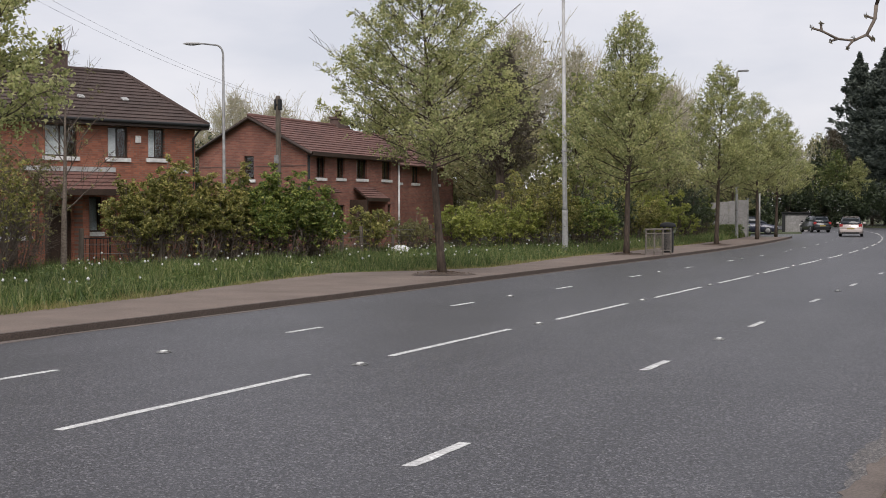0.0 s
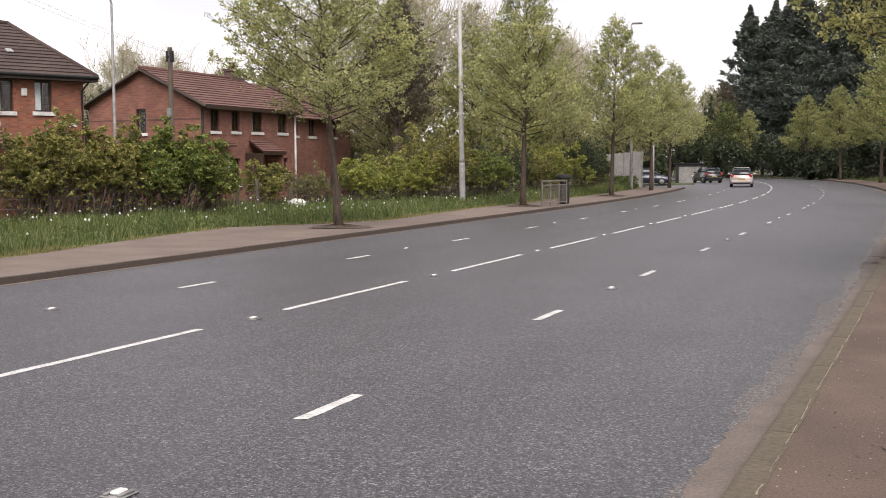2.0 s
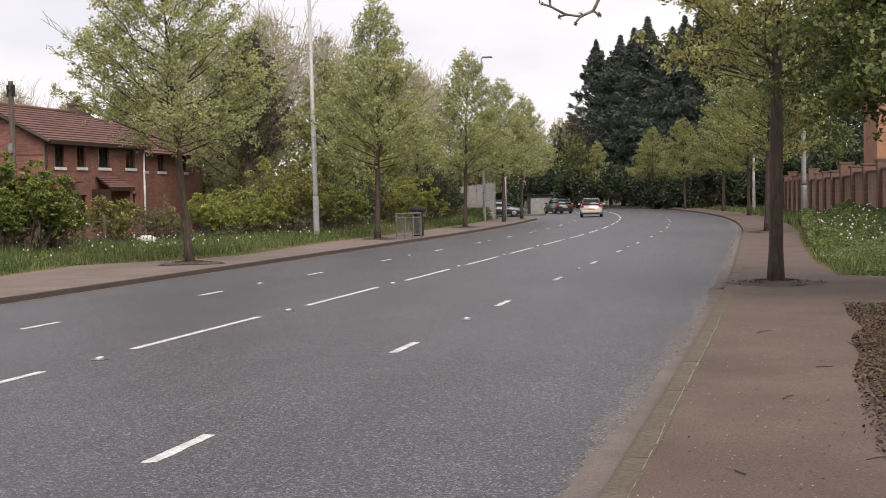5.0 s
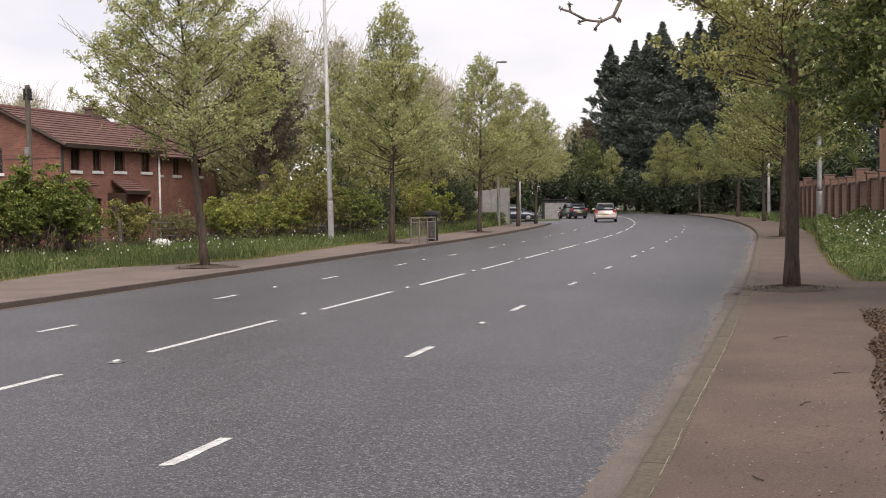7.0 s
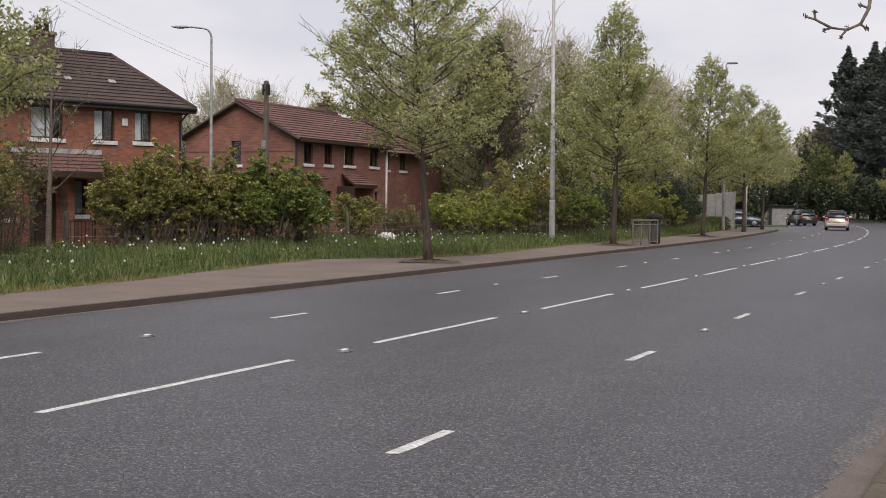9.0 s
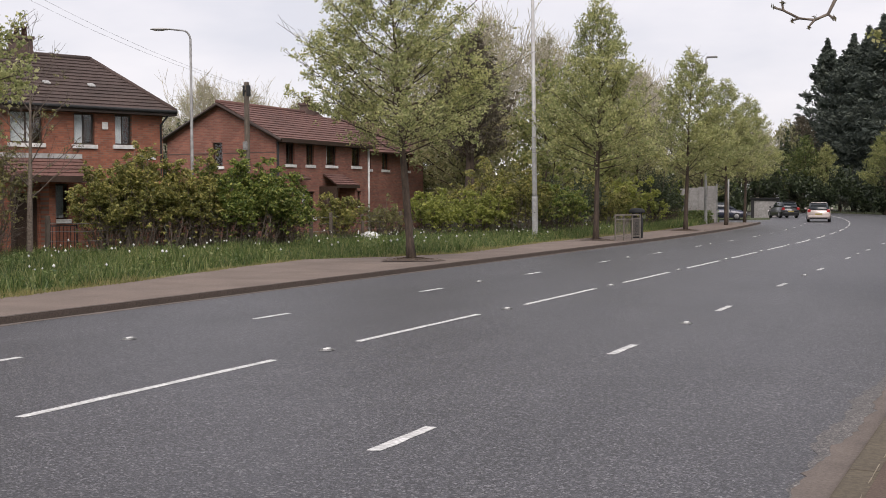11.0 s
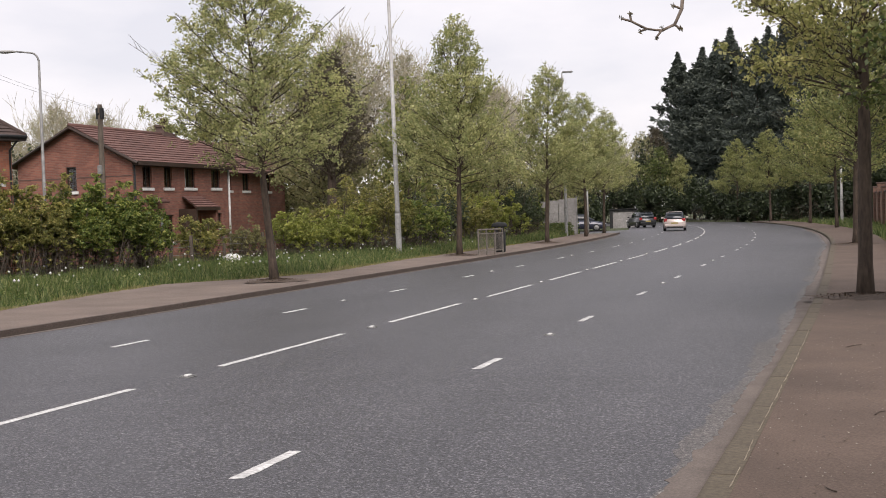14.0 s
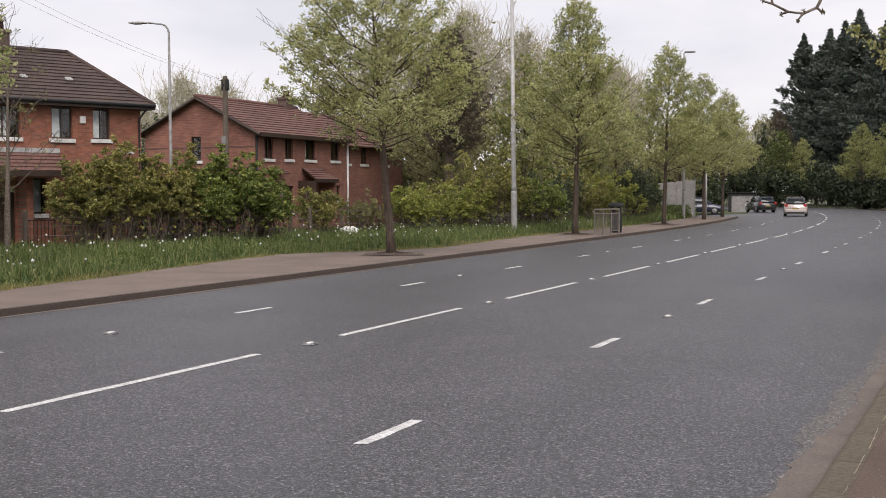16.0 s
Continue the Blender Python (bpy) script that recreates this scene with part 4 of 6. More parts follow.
def shrub(label, seed, x, y, w, d, h, leaves, size, leaf_mat, stems=22, low=0.22, lobes=11, name="shrub", turn=0.0, group="shrubs along the verge", sink=0.0):
    """A shrub: stems from the ground, leaf shells round uneven lobes, thin below."""
    r = np.random.default_rng(seed)
    root = thing(name, label, "shrub", pose(x, y, float(ground_z(x, y)) - 0.03, 0, 0, turn), group)
    cs, rs = [], []
    for i in range(lobes):
        a, q = i * 2.39996, math.sqrt((i + 0.5) / lobes)
        hz = h * (0.38 - sink + (0.44 + sink) * r.uniform()) * (1 - 0.22 * q * q)
        cs.append((0.40 * w * q * math.cos(a), 0.40 * d * q * math.sin(a), hz))
        rs.append(r.uniform(0.14, 0.29) * min(w * 1.1, h * 1.1, 3.2))
    cs, rs = np.array(cs), np.array(rs)
    wood = Tubes()
    for i in range(stems * 2):
        k = i % lobes
        b = np.array([cs[k, 0] * 0.8 + r.normal() * 0.10 * w, cs[k, 1] * 0.8 + r.normal() * 0.1 * d, 0.0])
        e = cs[k] + r.normal(size=3) * rs[k] * 0.8
        mid = (b + e) / 2 + r.normal(size=3) * 0.06 * h
        wood.add([b, mid, e, e + (e - mid) * 0.5 + r.normal(size=3) * 0.1], r.uniform(0.010, 0.028), 0.004, 4)
        for _ in range(5):
            f = b + (e - b) * r.uniform(0.1, 0.8)
            g = f + r.normal(size=3) * 0.20 * h * np.array([1, 1, 0.8])
            g[2] = abs(g[2])
            wood.add([f, g], 0.009, 0.004, 3)
    part("stem_growth", wood.mesh("stem_growth", M_BARK), M_BARK, root)
    k = r.integers(0, lobes, leaves)
    v = r.normal(size=(leaves, 3))
    v /= np.linalg.norm(v, axis=1)[:, None]
    sh = r.uniform(0.35, 1.0, leaves) ** 0.5
    lump = 1 + 0.25 * np.sin(v[:, 0] * 5 + k) * np.sin(v[:, 1] * 6 + 2 * k) + 0.12 * r.normal(size=leaves)
    c = cs[k] + v * (rs[k] * sh * lump)[:, None] * np.array([1, 1, 1.1])
    c = c[(c[:, 2] > low * h) & (r.uniform(size=leaves) < 0.12 + np.clip((c[:, 2] / h - low) / 0.30, 0, 1))]
    extra = []
    for s_ in r.integers(0, lobes, lobes * 9):
        a, q = r.uniform(0, 6.28), math.sqrt(r.uniform())
        b = cs[s_] + rs[s_] * np.array([q * math.cos(a), q * math.sin(a), math.sqrt(max(0.0, 1 - q * q)) * 1.05])
        n = int(r.integers(10, 22))
        d_ = np.array([r.normal() * 0.14 + 0.25 * q * math.cos(a), r.normal() * 0.14 + 0.25 * q * math.sin(a), r.uniform(0.15, 0.85)])
        extra.append(b + np.linspace(-0.1, 1, n)[:, None] * d_ * (h / 2.8) + r.normal(size=(n, 3)) * 0.035)
    c = np.concatenate([c, *extra])
    part("foliage", leaf_mesh("foliage", c, size, r, leaf_mat, 0.7), leaf_mat, root)
    return root


def conifer(label, seed, H, R, sprays, name="conifer"):
    """A tall dark hedge conifer: drooping sprays in uneven plumes round a trunk."""
    r = np.random.default_rng(seed)
    root = thing(name, label, "tree", None, "conifers at the bend")
    t = Tubes()
    t.add([(0, 0, -0.2), (0.05, 0, H * 0.5), (0, 0.03, H * 0.96)], 0.28, 0.03, 7)
    part("trunk", t.mesh("trunk", M_BARK), M_BARK, root)
    n_pl = 230
    ph = r.uniform(0.03, 1.0, n_pl) ** 0.8
    pa = r.uniform(0, 2 * np.pi, n_pl)
    reach = r.uniform(0.62, 1.18, n_pl)
    pick = r.integers(0, n_pl, sprays)
    u = r.uniform(0.05, 1.0, sprays) ** 0.55
    prof = np.clip(1.02 - ph[pick], 0.015, 1) ** 0.70 * (0.75 + 0.25 * np.minimum(1, ph[pick] / 0.12))
    rad = R * prof * reach[pick] * u + 0.04
    a = pa[pick] + r.normal(size=sprays) * (0.34 * (1.05 - u) + 0.05)
    z = ph[pick] * H + prof * (-1.9 * u + 2.6 * u ** 3) + r.normal(size=sprays) * (0.5 * (1.05 - u) + 0.06)
    c = np.stack([rad * np.cos(a), rad * np.sin(a), np.maximum(z, 0.1)], 1)
    lead = sprays // 30
    for lx, ly, top in ((0.0, 0.0, 1.06), (0.09 * R, 0.05 * R, 0.99), (-0.12 * R, 0.02 * R, 0.95), (0.16 * R, -0.1 * R, 0.91)):
        q = r.uniform(0, 1, lead)
        s = (1 - q) * 0.075 * R
        c = np.concatenate([c, np.stack([lx + r.normal(size=lead) * s, ly + r.normal(size=lead) * s, H * (top - 0.13 * (1 - q))], 1)])
        a = np.concatenate([a, r.uniform(0, 6.28, lead)])
    along = np.stack([np.cos(a), np.sin(a), r.uniform(0.0, 0.9, len(a))], 1)
    part("crown", leaf_mesh("crown", c, 0.78, r, M_CONIFER, 0.5, 0.32, 0.1, along), M_CONIFER, root)
    return root


def set_at(ob, x, y, turn=0.0, k=1.0, z=None):
    ob.matrix_basis = pose(x, y, float(ground_z(x, y)) if z is None else z, 0, 0, turn) @ Matrix.Scale(k, 4)
    return ob


def also(ob, x, y, turn=0.0, k=1.0, z=None):
    return copy_thing(ob, pose(x, y, float(ground_z(x, y)) if z is None else z, 0, 0, turn) @ Matrix.Scale(k, 4))


LIME = "young lime tree in pale new leaf beside the road"
G_L, G_R = "street trees along the far footpath", "street trees along the near footpath"
t1 = set_at(tree("street_tree", LIME, 11, 9.9, 2.95, 3.2, 0.118, 70, 9, 6, 34000, 0.083, M_LIME, 0.20, rise=(4, 62), lean=-0.085, group=G_L), -15.0, 31.6, 0, z=0.10)
t2 = set_at(tree("street_tree", LIME, 12, 9.9, 2.9, 2.75, 0.120, 60, 8, 4, 25000, 0.097, M_LIME, 0.22, rise=(15, 66), group=G_L), -14.95, 49.0, 0, z=0.10)
t3 = set_at(tree("street_tree", LIME, 13, 9.6, 2.8, 2.8, 0.115, 56, 8, 4, 22000, 0.103, M_LIME, 0.24, rise=(15, 66), group=G_L), -15.0, 65.2, 0, z=0.10)
also(t2, -15.8, 80.0, 110, 0.95, 0.10)
also(t3, -16.5, 90.2, 60, 0.95, 0.10)
u1 = set_at(tree("street_tree", "lime tree with stout dark trunk in new leaf", 21, 9.6, 3.35, 2.7, 0.138, 64, 9, 6, 29000, 0.083, M_LIME_WARM, 0.28, rise=(14, 64), group=G_R, droop=0.25), 0.36, 23.1, 0, z=0.10)
u2 = set_at(tree("street_tree", LIME, 22, 9.2, 2.9, 2.9, 0.13, 54, 8, 3, 18000, 0.118, M_LIME_DEEP, 0.32, rise=(12, 62), group=G_R, droop=0.2), 0.5, 51.3, 0, z=0.10)
also(u2, -0.33, 86.4, 250, 0.97, 0.10)
also(u2, -2.5, 107.3, 40, 1.05, 0.10)
also(u2, *road_at(125, 7.9), 160, 1.0, 0.0)
also(u2, *road_at(139, 7.9), 100, 1.0, 0.0)
also(t3, *road_at(158, 8.4), 20, 0.9, 0.0)
# bare young tree and a leafy lime near the first house
set_at(tree("young_tree", "thin bare young tree with reddish twigs", 31, 7.2, 1.7, 1.9, 0.10, 24, 5, 3, 500, 0.06, M_DULL, 0.4, M_TWIG, (30, 62)), -25.2, 27.7)
set_at(tree("lime_tree", "lime tree in pale new leaf on the verge", 33, 8.5, 3.1, 2.8, 0.15, 46, 8, 4, 22000, 0.10, M_LIME, 0.3, rise=(8, 58)), -19.3, 17.5)

# shrubs behind the grass verge
bush("twiggy brown shrub with few dull leaves", 41, -26.9, 27.2, 3.3, 2.8, 4.1, 13000, 0.085, M_DULL, 54, 0.25)
bush("twiggy brown shrub with few dull leaves", 42, -25.6, 24.8, 2.8, 2.6, 3.8, 11000, 0.085, M_SHOOT, 44, 0.25)
LAUREL, DENSE_BUSH, GOLDEN = "broad green shrub with yellow-green shoots over bare stems", "dense dark green shrub over bare stems", "golden green shrub in bright new leaf"
for k, (x, y, w, h, n, mat, lab) in enumerate(((-26.35, 32.5, 1.9, 3.0, 13000, M_SHOOT, LAUREL), (-26.0, 33.5, 1.9, 3.5, 15000, M_SHOOT, LAUREL), (-25.6, 34.7, 2.0, 3.05, 14000, M_SHOOT, LAUREL), (-25.1, 35.8, 1.9, 3.35, 14000, M_SHOOT, LAUREL), (-24.7, 36.9, 2.0, 3.05, 18000, M_GREEN, DENSE_BUSH), (-24.15, 38.0, 2.2, 3.3, 21000, M_GREEN, DENSE_BUSH), (-23.6, 39.2, 1.6, 2.6, 11000, M_GREEN, DENSE_BUSH))):
    bush(lab, 43 + k, x, y, w, w, h, n, 0.11, mat, 34, 0.32)
bush("low olive shrub with new shoots", 147, -24.9, 45.4, 2.0, 1.8, 2.15, 7000, 0.11, M_SHOOT, 20)
bush("low dull shrub on the verge", 148, -24.6, 49.1, 2.0, 1.9, 1.8, 4200, 0.10, M_DULL, 26)
bush(GOLDEN, 149, -23.0, 50.8, 2.8, 2.4, 2.5, 9500, 0.12, M_GOLD, 24, 0.22)
bush(GOLDEN, 150, -21.7, 53.1, 2.7, 2.4, 2.35, 9500, 0.12, M_GOLD, 24, 0.22)
bush("tall green shrub behind the lamp column", 151, -20.6, 55.2, 2.9, 2.8, 3.4, 11000, 0.125, M_SHOOT, 26, 0.2)
bush("tall green shrub behind the lamp column", 152, -19.4, 57.6, 2.8, 2.8, 3.0, 9500, 0.125, M_GREEN, 26, 0.2)
shrub("dark evergreen shrub in shade", 53, -20.3, 62.0, 3.4, 3.0, 2.6, 6000, 0.12, M_DARKLEAF, 20)
bush("green shrub under the trees", 154, -19.9, 66.5, 3.6, 3.0, 3.4, 9500, 0.14, M_SHOOT, 22, 0.15)
bush("golden green shrub under the trees", 155, -19.6, 71.5, 3.4, 3.0, 3.4, 9500, 0.14, M_GOLD, 22, 0.15)
shrub("dark evergreen shrub in shade", 56, -19.8, 78.5, 3.4, 3.0, 3.2, 6000, 0.12, M_DARKLEAF, 20)
bush("green shrub under the trees", 157, -20.6, 83.0, 3.0, 2.6, 3.0, 6000, 0.14, M_GREEN, 20, 0.15)
for k, (x, y) in enumerate(((-25, 61), (-26, 67), (-25.5, 73), (-26, 79), (-31, 70), (-23.5, 58.5))):
    bush("dull undergrowth shrub among tree stems", 60 + k, x, y, 4.2, 3.4, 3.8, 6500, 0.15, (M_DULL, M_OLIVE, M_SHOOT)[k % 3], 26, 0.1)

# woodland behind
WOOD = "woodland trees behind the verge"
a1 = set_at(tree("woodland_tree", "woodland tree in thin olive spring leaf", 71, 10.6, 1.5, 3.5, 0.22, 40, 6, 2, 5600, 0.23, M_OLIVE, 0.40, rise=(15, 64), group=WOOD, jitter=0.16), -27.5, 64.5)
a2 = set_at(tree("woodland_tree", "dark grey-brown woodland tree with ivy on its stem, hardly in leaf", 72, 10.6, 3.4, 2.3, 0.30, 52, 7, 4, 8500, 0.165, M_BROWNLEAF, 0.5, M_BARK, (35, 74), group=WOOD, jitter=0.16, twig_r=0.009, fine_bark=M_TWIG), -25.4, 60.6)
a3 = set_at(tree("woodland_tree", "woodland tree in yellow-green spring leaf", 73, 10.0, 1.3, 3.3, 0.20, 40, 6, 2, 5600, 0.23, M_LIME_DEEP, 0.40, rise=(15, 62), group=WOOD, jitter=0.16), -24.5, 70.0)
for ob, x, y, turn, k in ((a3, -23.6, 77, 50, 1.0), (a1, -25.5, 84, 130, 0.9), (a2, -30, 72, 80, 1.0), (a2, -27, 90, 140, 0.95), (a1, -34, 84, 300, 1.1), (a3, -30, 112, 70, 1.0), (a1, -25, 115, 20, 0.9), (a2, -35, 114, 200, 1.1), (a1, -22.6, 83.5, 15, 0.7)):
    also(ob, x, y, turn, k)
b1 = set_at(tree("bare_tree", "broad pale grey tree with dense bare spring twigs", 75, 10.4, 2.0, 3.9, 0.22, 64, 8, 4, 3000, 0.13, M_OLIVE, 0.62, M_PALETWIG, (52, 82), group=WOOD, jitter=0.12, fine_bark=M_PALETWIG, twig_r=0.016, sweep=0.34), -52.6, 75.6)
also(b1, -50.0, 77.2, 70, 0.95)
also(b1, -55.4, 75.5, 140, 0.78)
also(b1, -46.8, 79.5, 200, 0.84)
for x, y, turn, k in ((-30.4, 75, 30, 1.30), (-27.7, 80, 150, 1.22), (-34.5, 72, 250, 1.15), (-25.4, 95, 90, 1.12), (-24.0, 88, 320, 1.05), (-28.5, 165, 40, 1.05), (-33.0, 168, 280, 0.95)):
    also(b1, x, y, turn, k)
for k, (x, y, h) in enumerate(((-57.5, 73.0, 8.4), (-53.5, 73.4, 7.6), (-46.5, 77.0, 8.6), (-61.5, 71.0, 8.0))):
    shrub("dark evergreen shrub behind the houses", 160 + k, x, y, 5.5, 4.0, h, 3600, 0.26, M_DARKLEAF, 8, low=-0.3, sink=0.32, group="shrubs behind the houses")
also(a1, -74, 80, 40, 0.75)
also(a1, -49, 80, 90, 0.72)
also(a1, -45.3, 76.5, 30, 0.83)
also(a1, -42, 98, 90, 0.85)
also(a1, -37, 70, 120, 0.9)
also(a1, -32.4, 69.5, 210, 0.8)
also(a3, -33.8, 74.5, 20, 0.85)
bush("dull undergrowth shrub among tree stems", 66, -31.6, 68.3, 4.2, 3.4, 3.8, 5000, 0.15, M_OLIVE, 22, 0.05)
also(a1, -66, 92, 190, 0.85)

# the bend: conifers and mixed trees
# a4 carries the conifers' shade in its dark leaf colour
a4 = set_at(tree("woodland_tree", "woodland tree at the bend, green leaf darkened for conifer shade", 74, 9.6, 1.8, 3.2, 0.18, 40, 6, 2, 5600, 0.24, M_MAPLE, 0.40, rise=(12, 62), group=WOOD, jitter=0.16), -22, 160)
c1 = set_at(conifer("tall dark green hedge conifer", 81, 24.6, 8.0, 11500), -24.0, 199)
c2 = set_at(conifer("tall dark green hedge conifer", 82, 23.8, 8.2, 11500), -19.0, 188)
for ob, x, y, turn, k in ((c2, -21.5, 194, 130, 0.90), (c1, -16.5, 183, 250, 0.98), (c1, -14.0, 176, 60, 1.0), (c2, -10.0, 166, 100, 0.92), (c1, -5.5, 156, 200, 0.96), (c2, -1.0, 147, 20, 0.92), (c2, 3.0, 138, 70, 0.85), (c1, 6.5, 128, 10, 0.75), (c2, -18, 198, 220, 1.0), (c1, -9, 177, 310, 1.0), (c2, -3, 163, 40, 1.0), (c1, 9.5, 118, 40, 0.7), (c2, 11, 106, 240, 0.62), (c1, 10.5, 95, 140, 0.55)):
    also(ob, x, y, turn, k)
for ob, x, y, turn, k in ((a1, -36, 172, 0, 1.15), (a2, -33, 180, 60, 1.15), (a3, -30, 172, 60, 1.1), (a1, -27, 176, 10, 1.2), (a2, -26, 184, 30, 1.3), (a1, -40, 165, 30, 1.1), (a3, -45, 158, 30, 1.1), (a1, -50, 150, 30, 1.1), (a4, 3.5, 110, 100, 0.85), (a4, 5.2, 92, 140, 0.8), (a4, -30, 140, 140, 0.95), (a4, -27, 132, 140, 0.85)):
    also(ob, x, y, turn, k)
UNDER = [(4.4, 88), (4.2, 94), (3.6, 101), (2.6, 108), (1.2, 115), (-0.8, 122), (-3.4, 129), (-6.4, 135.5), (-9.8, 142), (-13.6, 148), (-17.6, 153), (-22, 158), (-27, 162), (-32, 165), (-37, 166), (-42, 165), (-47, 161), (-26, 128), (-30, 134), (-34, 140), (-40, 142)]
for k, (x, y, h) in enumerate(((-25, 168, 11.0), (-30, 172, 10.5), (-35.5, 174, 9.5))):
    shrub("tall dark thicket at the bend", 170 + k, x, y, 6.5, 5.0, h, 5200, 0.34, M_DARKLEAF, 10, low=-0.3, sink=0.32, group="undergrowth at the bend")
for k, (x, y) in enumerate(UNDER):
    shrub("undergrowth below the roadside trees, their shade put into its dark leaves", 90 + k, x, y, 6.5, 4.0, 5.0, 4400, 0.30, M_DARKLEAF, 8, low=-0.3, sink=0.32, group="undergrowth at the bend", turn=40 if x < 0 else 0)


# ---- lamp columns, poles, wires ----
def lamp_column(label, m, H, base_h, rb, rt, arm, head_dir, material, curved=False, group="lamp columns", flat=False):
    root = thing("street_lamp", label, "street lamp", m, group)
    part("base", lathe([(rb * 1.02, -0.1), (rb, 0.02), (rb, base_h - 0.06), (rb * 0.97, base_h), (rt * 1.25, base_h + 0.10)], 20), material, root)
    part("shaft", lathe([(rt * 1.2, base_h + 0.08), (rt, base_h + 0.3), (rt * 0.62, H)], 18), material, root)
    bm = bmesh.new()
    n, rows = 9, []
    for z in (0.68, 1.26):
        for rr_ in (rb - 0.004, rb + 0.005):
            rows.append([bm.verts.new((rr_ * math.sin(a), -rr_ * math.cos(a), z)) for a in np.linspace(-0.75, 0.75, n)])
    for a_, b_ in ((rows[1], rows[3]), (rows[0], rows[1]), (rows[3], rows[2])):
        for k in range(n - 1):
            bm.faces.new((a_[k], a_[k + 1], b_[k + 1], b_[k]))
    for k in (0, n - 1):
        bm.faces.new((rows[0][k], rows[1][k], rows[3][k], rows[2][k]))
    part("hatch", bm, material, root, "service hatch with dark lock")
    bm = lathe([(0.018, 0), (0.018, 0.008)], 10)
    bmesh.ops.rotate(bm, verts=bm.verts, cent=(0, 0, 0), matrix=Matrix.Rotation(radians(90), 3, "X"))
    bmesh.ops.translate(bm, verts=bm.verts, vec=(rb * 0.25, -rb - 0.002, 1.16))
    part("lock", bm, M_DARK, root)
    a = radians(head_dir)
    d = np.array([math.cos(a), math.sin(a), 0])
    t = Tubes()
    z0 = np.array([0, 0, H - 0.05])
    if curved:
        t.add([z0 + d * arm * (1 - math.cos(q)) * 0.35 + np.array([0, 0, 0.35 * math.sin(q)]) for q in np.linspace(0, 1.5, 7)] + [z0 + d * arm + np.array([0, 0, 0.40])], rt * 0.6, rt * 0.45, 8)
        top = z0 + d * arm + np.array([0, 0, 0.40])
    else:
        t.add([z0, z0 + np.array([0, 0, 0.06]), z0 + d * arm + np.array([0, 0, 0.14])], rt * 0.6, rt * 0.45, 8)
        top = z0 + d * arm + np.array([0, 0, 0.14])
    part("arm", t.mesh("arm", material), material, root)
    if flat:
        bm = boxes((-0.06, -0.14, -0.05, 0.62, 0.14, 0.05), bevel=0.02)
        bm.transform(Matrix.Translation(top) @ Matrix.Rotation(a, 4, "Z"))
        hd = part("lamp_head", bm, M_STEEL, root, "flat rectangular lamp head")
        bm = boxes((0.12, -0.11, -0.062, 0.58, 0.11, -0.051))
        bm.transform(Matrix.Translation(top) @ Matrix.Rotation(a, 4, "Z"))
        part("lens", bm, M_CURTAIN, hd, "milky lamp cover")
        return root
    bm = bmesh.new()
    bmesh.ops.create_uvsphere(bm, u_segments=14, v_segments=8, radius=1)
    bm.transform(Matrix.Translation(top + d * 0.32) @ Matrix.Rotation(a, 4, "Z") @ Matrix.Diagonal((0.38, 0.12, 0.050, 1)))
    for f in bm.faces:
        f.smooth = True
    hd = part("lamp_head", bm, M_PALE, root)
    bm = bmesh.new()
    bmesh.ops.create_uvsphere(bm, u_segments=12, v_segments=6, radius=1)
    bm.transform(Matrix.Translation(top + d * 0.36 - np.array([0, 0, 0.02])) @ Matrix.Rotation(a, 4, "Z") @ Matrix.Diagonal((0.24, 0.09, 0.05, 1)))
    part("lens", bm, M_CURTAIN, hd, "milky lamp cover")
    return root


lamp_column("tall pale steel lamp column at the back of the footpath", pose(-18.05, 50.35, 0.08, 0.2, -0.4, 0), 12.0, 1.75, 0.125, 0.10, 1.2, 0, M_PALE)
lamp_column("grey lamp column with curved arm behind the hedge", pose(-26.45, 37.4, 0.05), 7.55, 1.5, 0.09, 0.065, 0.75, 207, M_STEEL, True)
lamp_column("tall pale steel lamp column behind trees", pose(-17.8, 83.3, 0.08), 11.0, 1.75, 0.11, 0.09, 0.12, 0, M_PALE, flat=True)
lamp_column("grey lamp column with scuffed base beside the footpath", pose(2.1, 56.2, 0.1), 12.0, 1.75, 0.125, 0.10, 1.2, 180, M_STEEL)
near_column = lamp_column("weathered galvanised lamp column beside the footpath", pose(0.725, 6.2, 0.1, 0, 0, -12), 12.0, 1.66, 0.115, 0.064, 1.2, 192, M_COLUMN)
lamp_column("tall pale steel lamp column far along the footpath", pose(0.0, 102.0, 0.1), 11.0, 1.75, 0.12, 0.10, 1.2, 180, M_PALE)
r = np.random.default_rng(77)
bm = bmesh.new()
ring = []
for k in range(18):
    a = 2 * math.pi * k / 18
    q = 1 + 0.25 * r.normal() * 0.6
    th, z = -0.42 + 0.22 * q * math.cos(a), 1.50 + 0.085 * q * math.sin(a)
    ring.append(bm.verts.new((0.1175 * math.sin(th), -0.1175 * math.cos(th), z)))
mid = bm.verts.new((0.1185 * math.sin(-0.42), -0.1185 * math.cos(-0.42), 1.50))
for k in range(18):
    bm.faces.new((ring[k], ring[(k + 1) % 18], mid))
part("rust_patch", bm, M_RUSTED, near_column, "flaking rusty patch")
post = thing("sign_post", "slim grey steel post at the road corner", "post", pose(-17.1, 87.4, 0.08))
part("shaft", lathe([(0.06, -0.1), (0.06, 3.1), (0.03, 3.14)], 10), M_PALE, post)

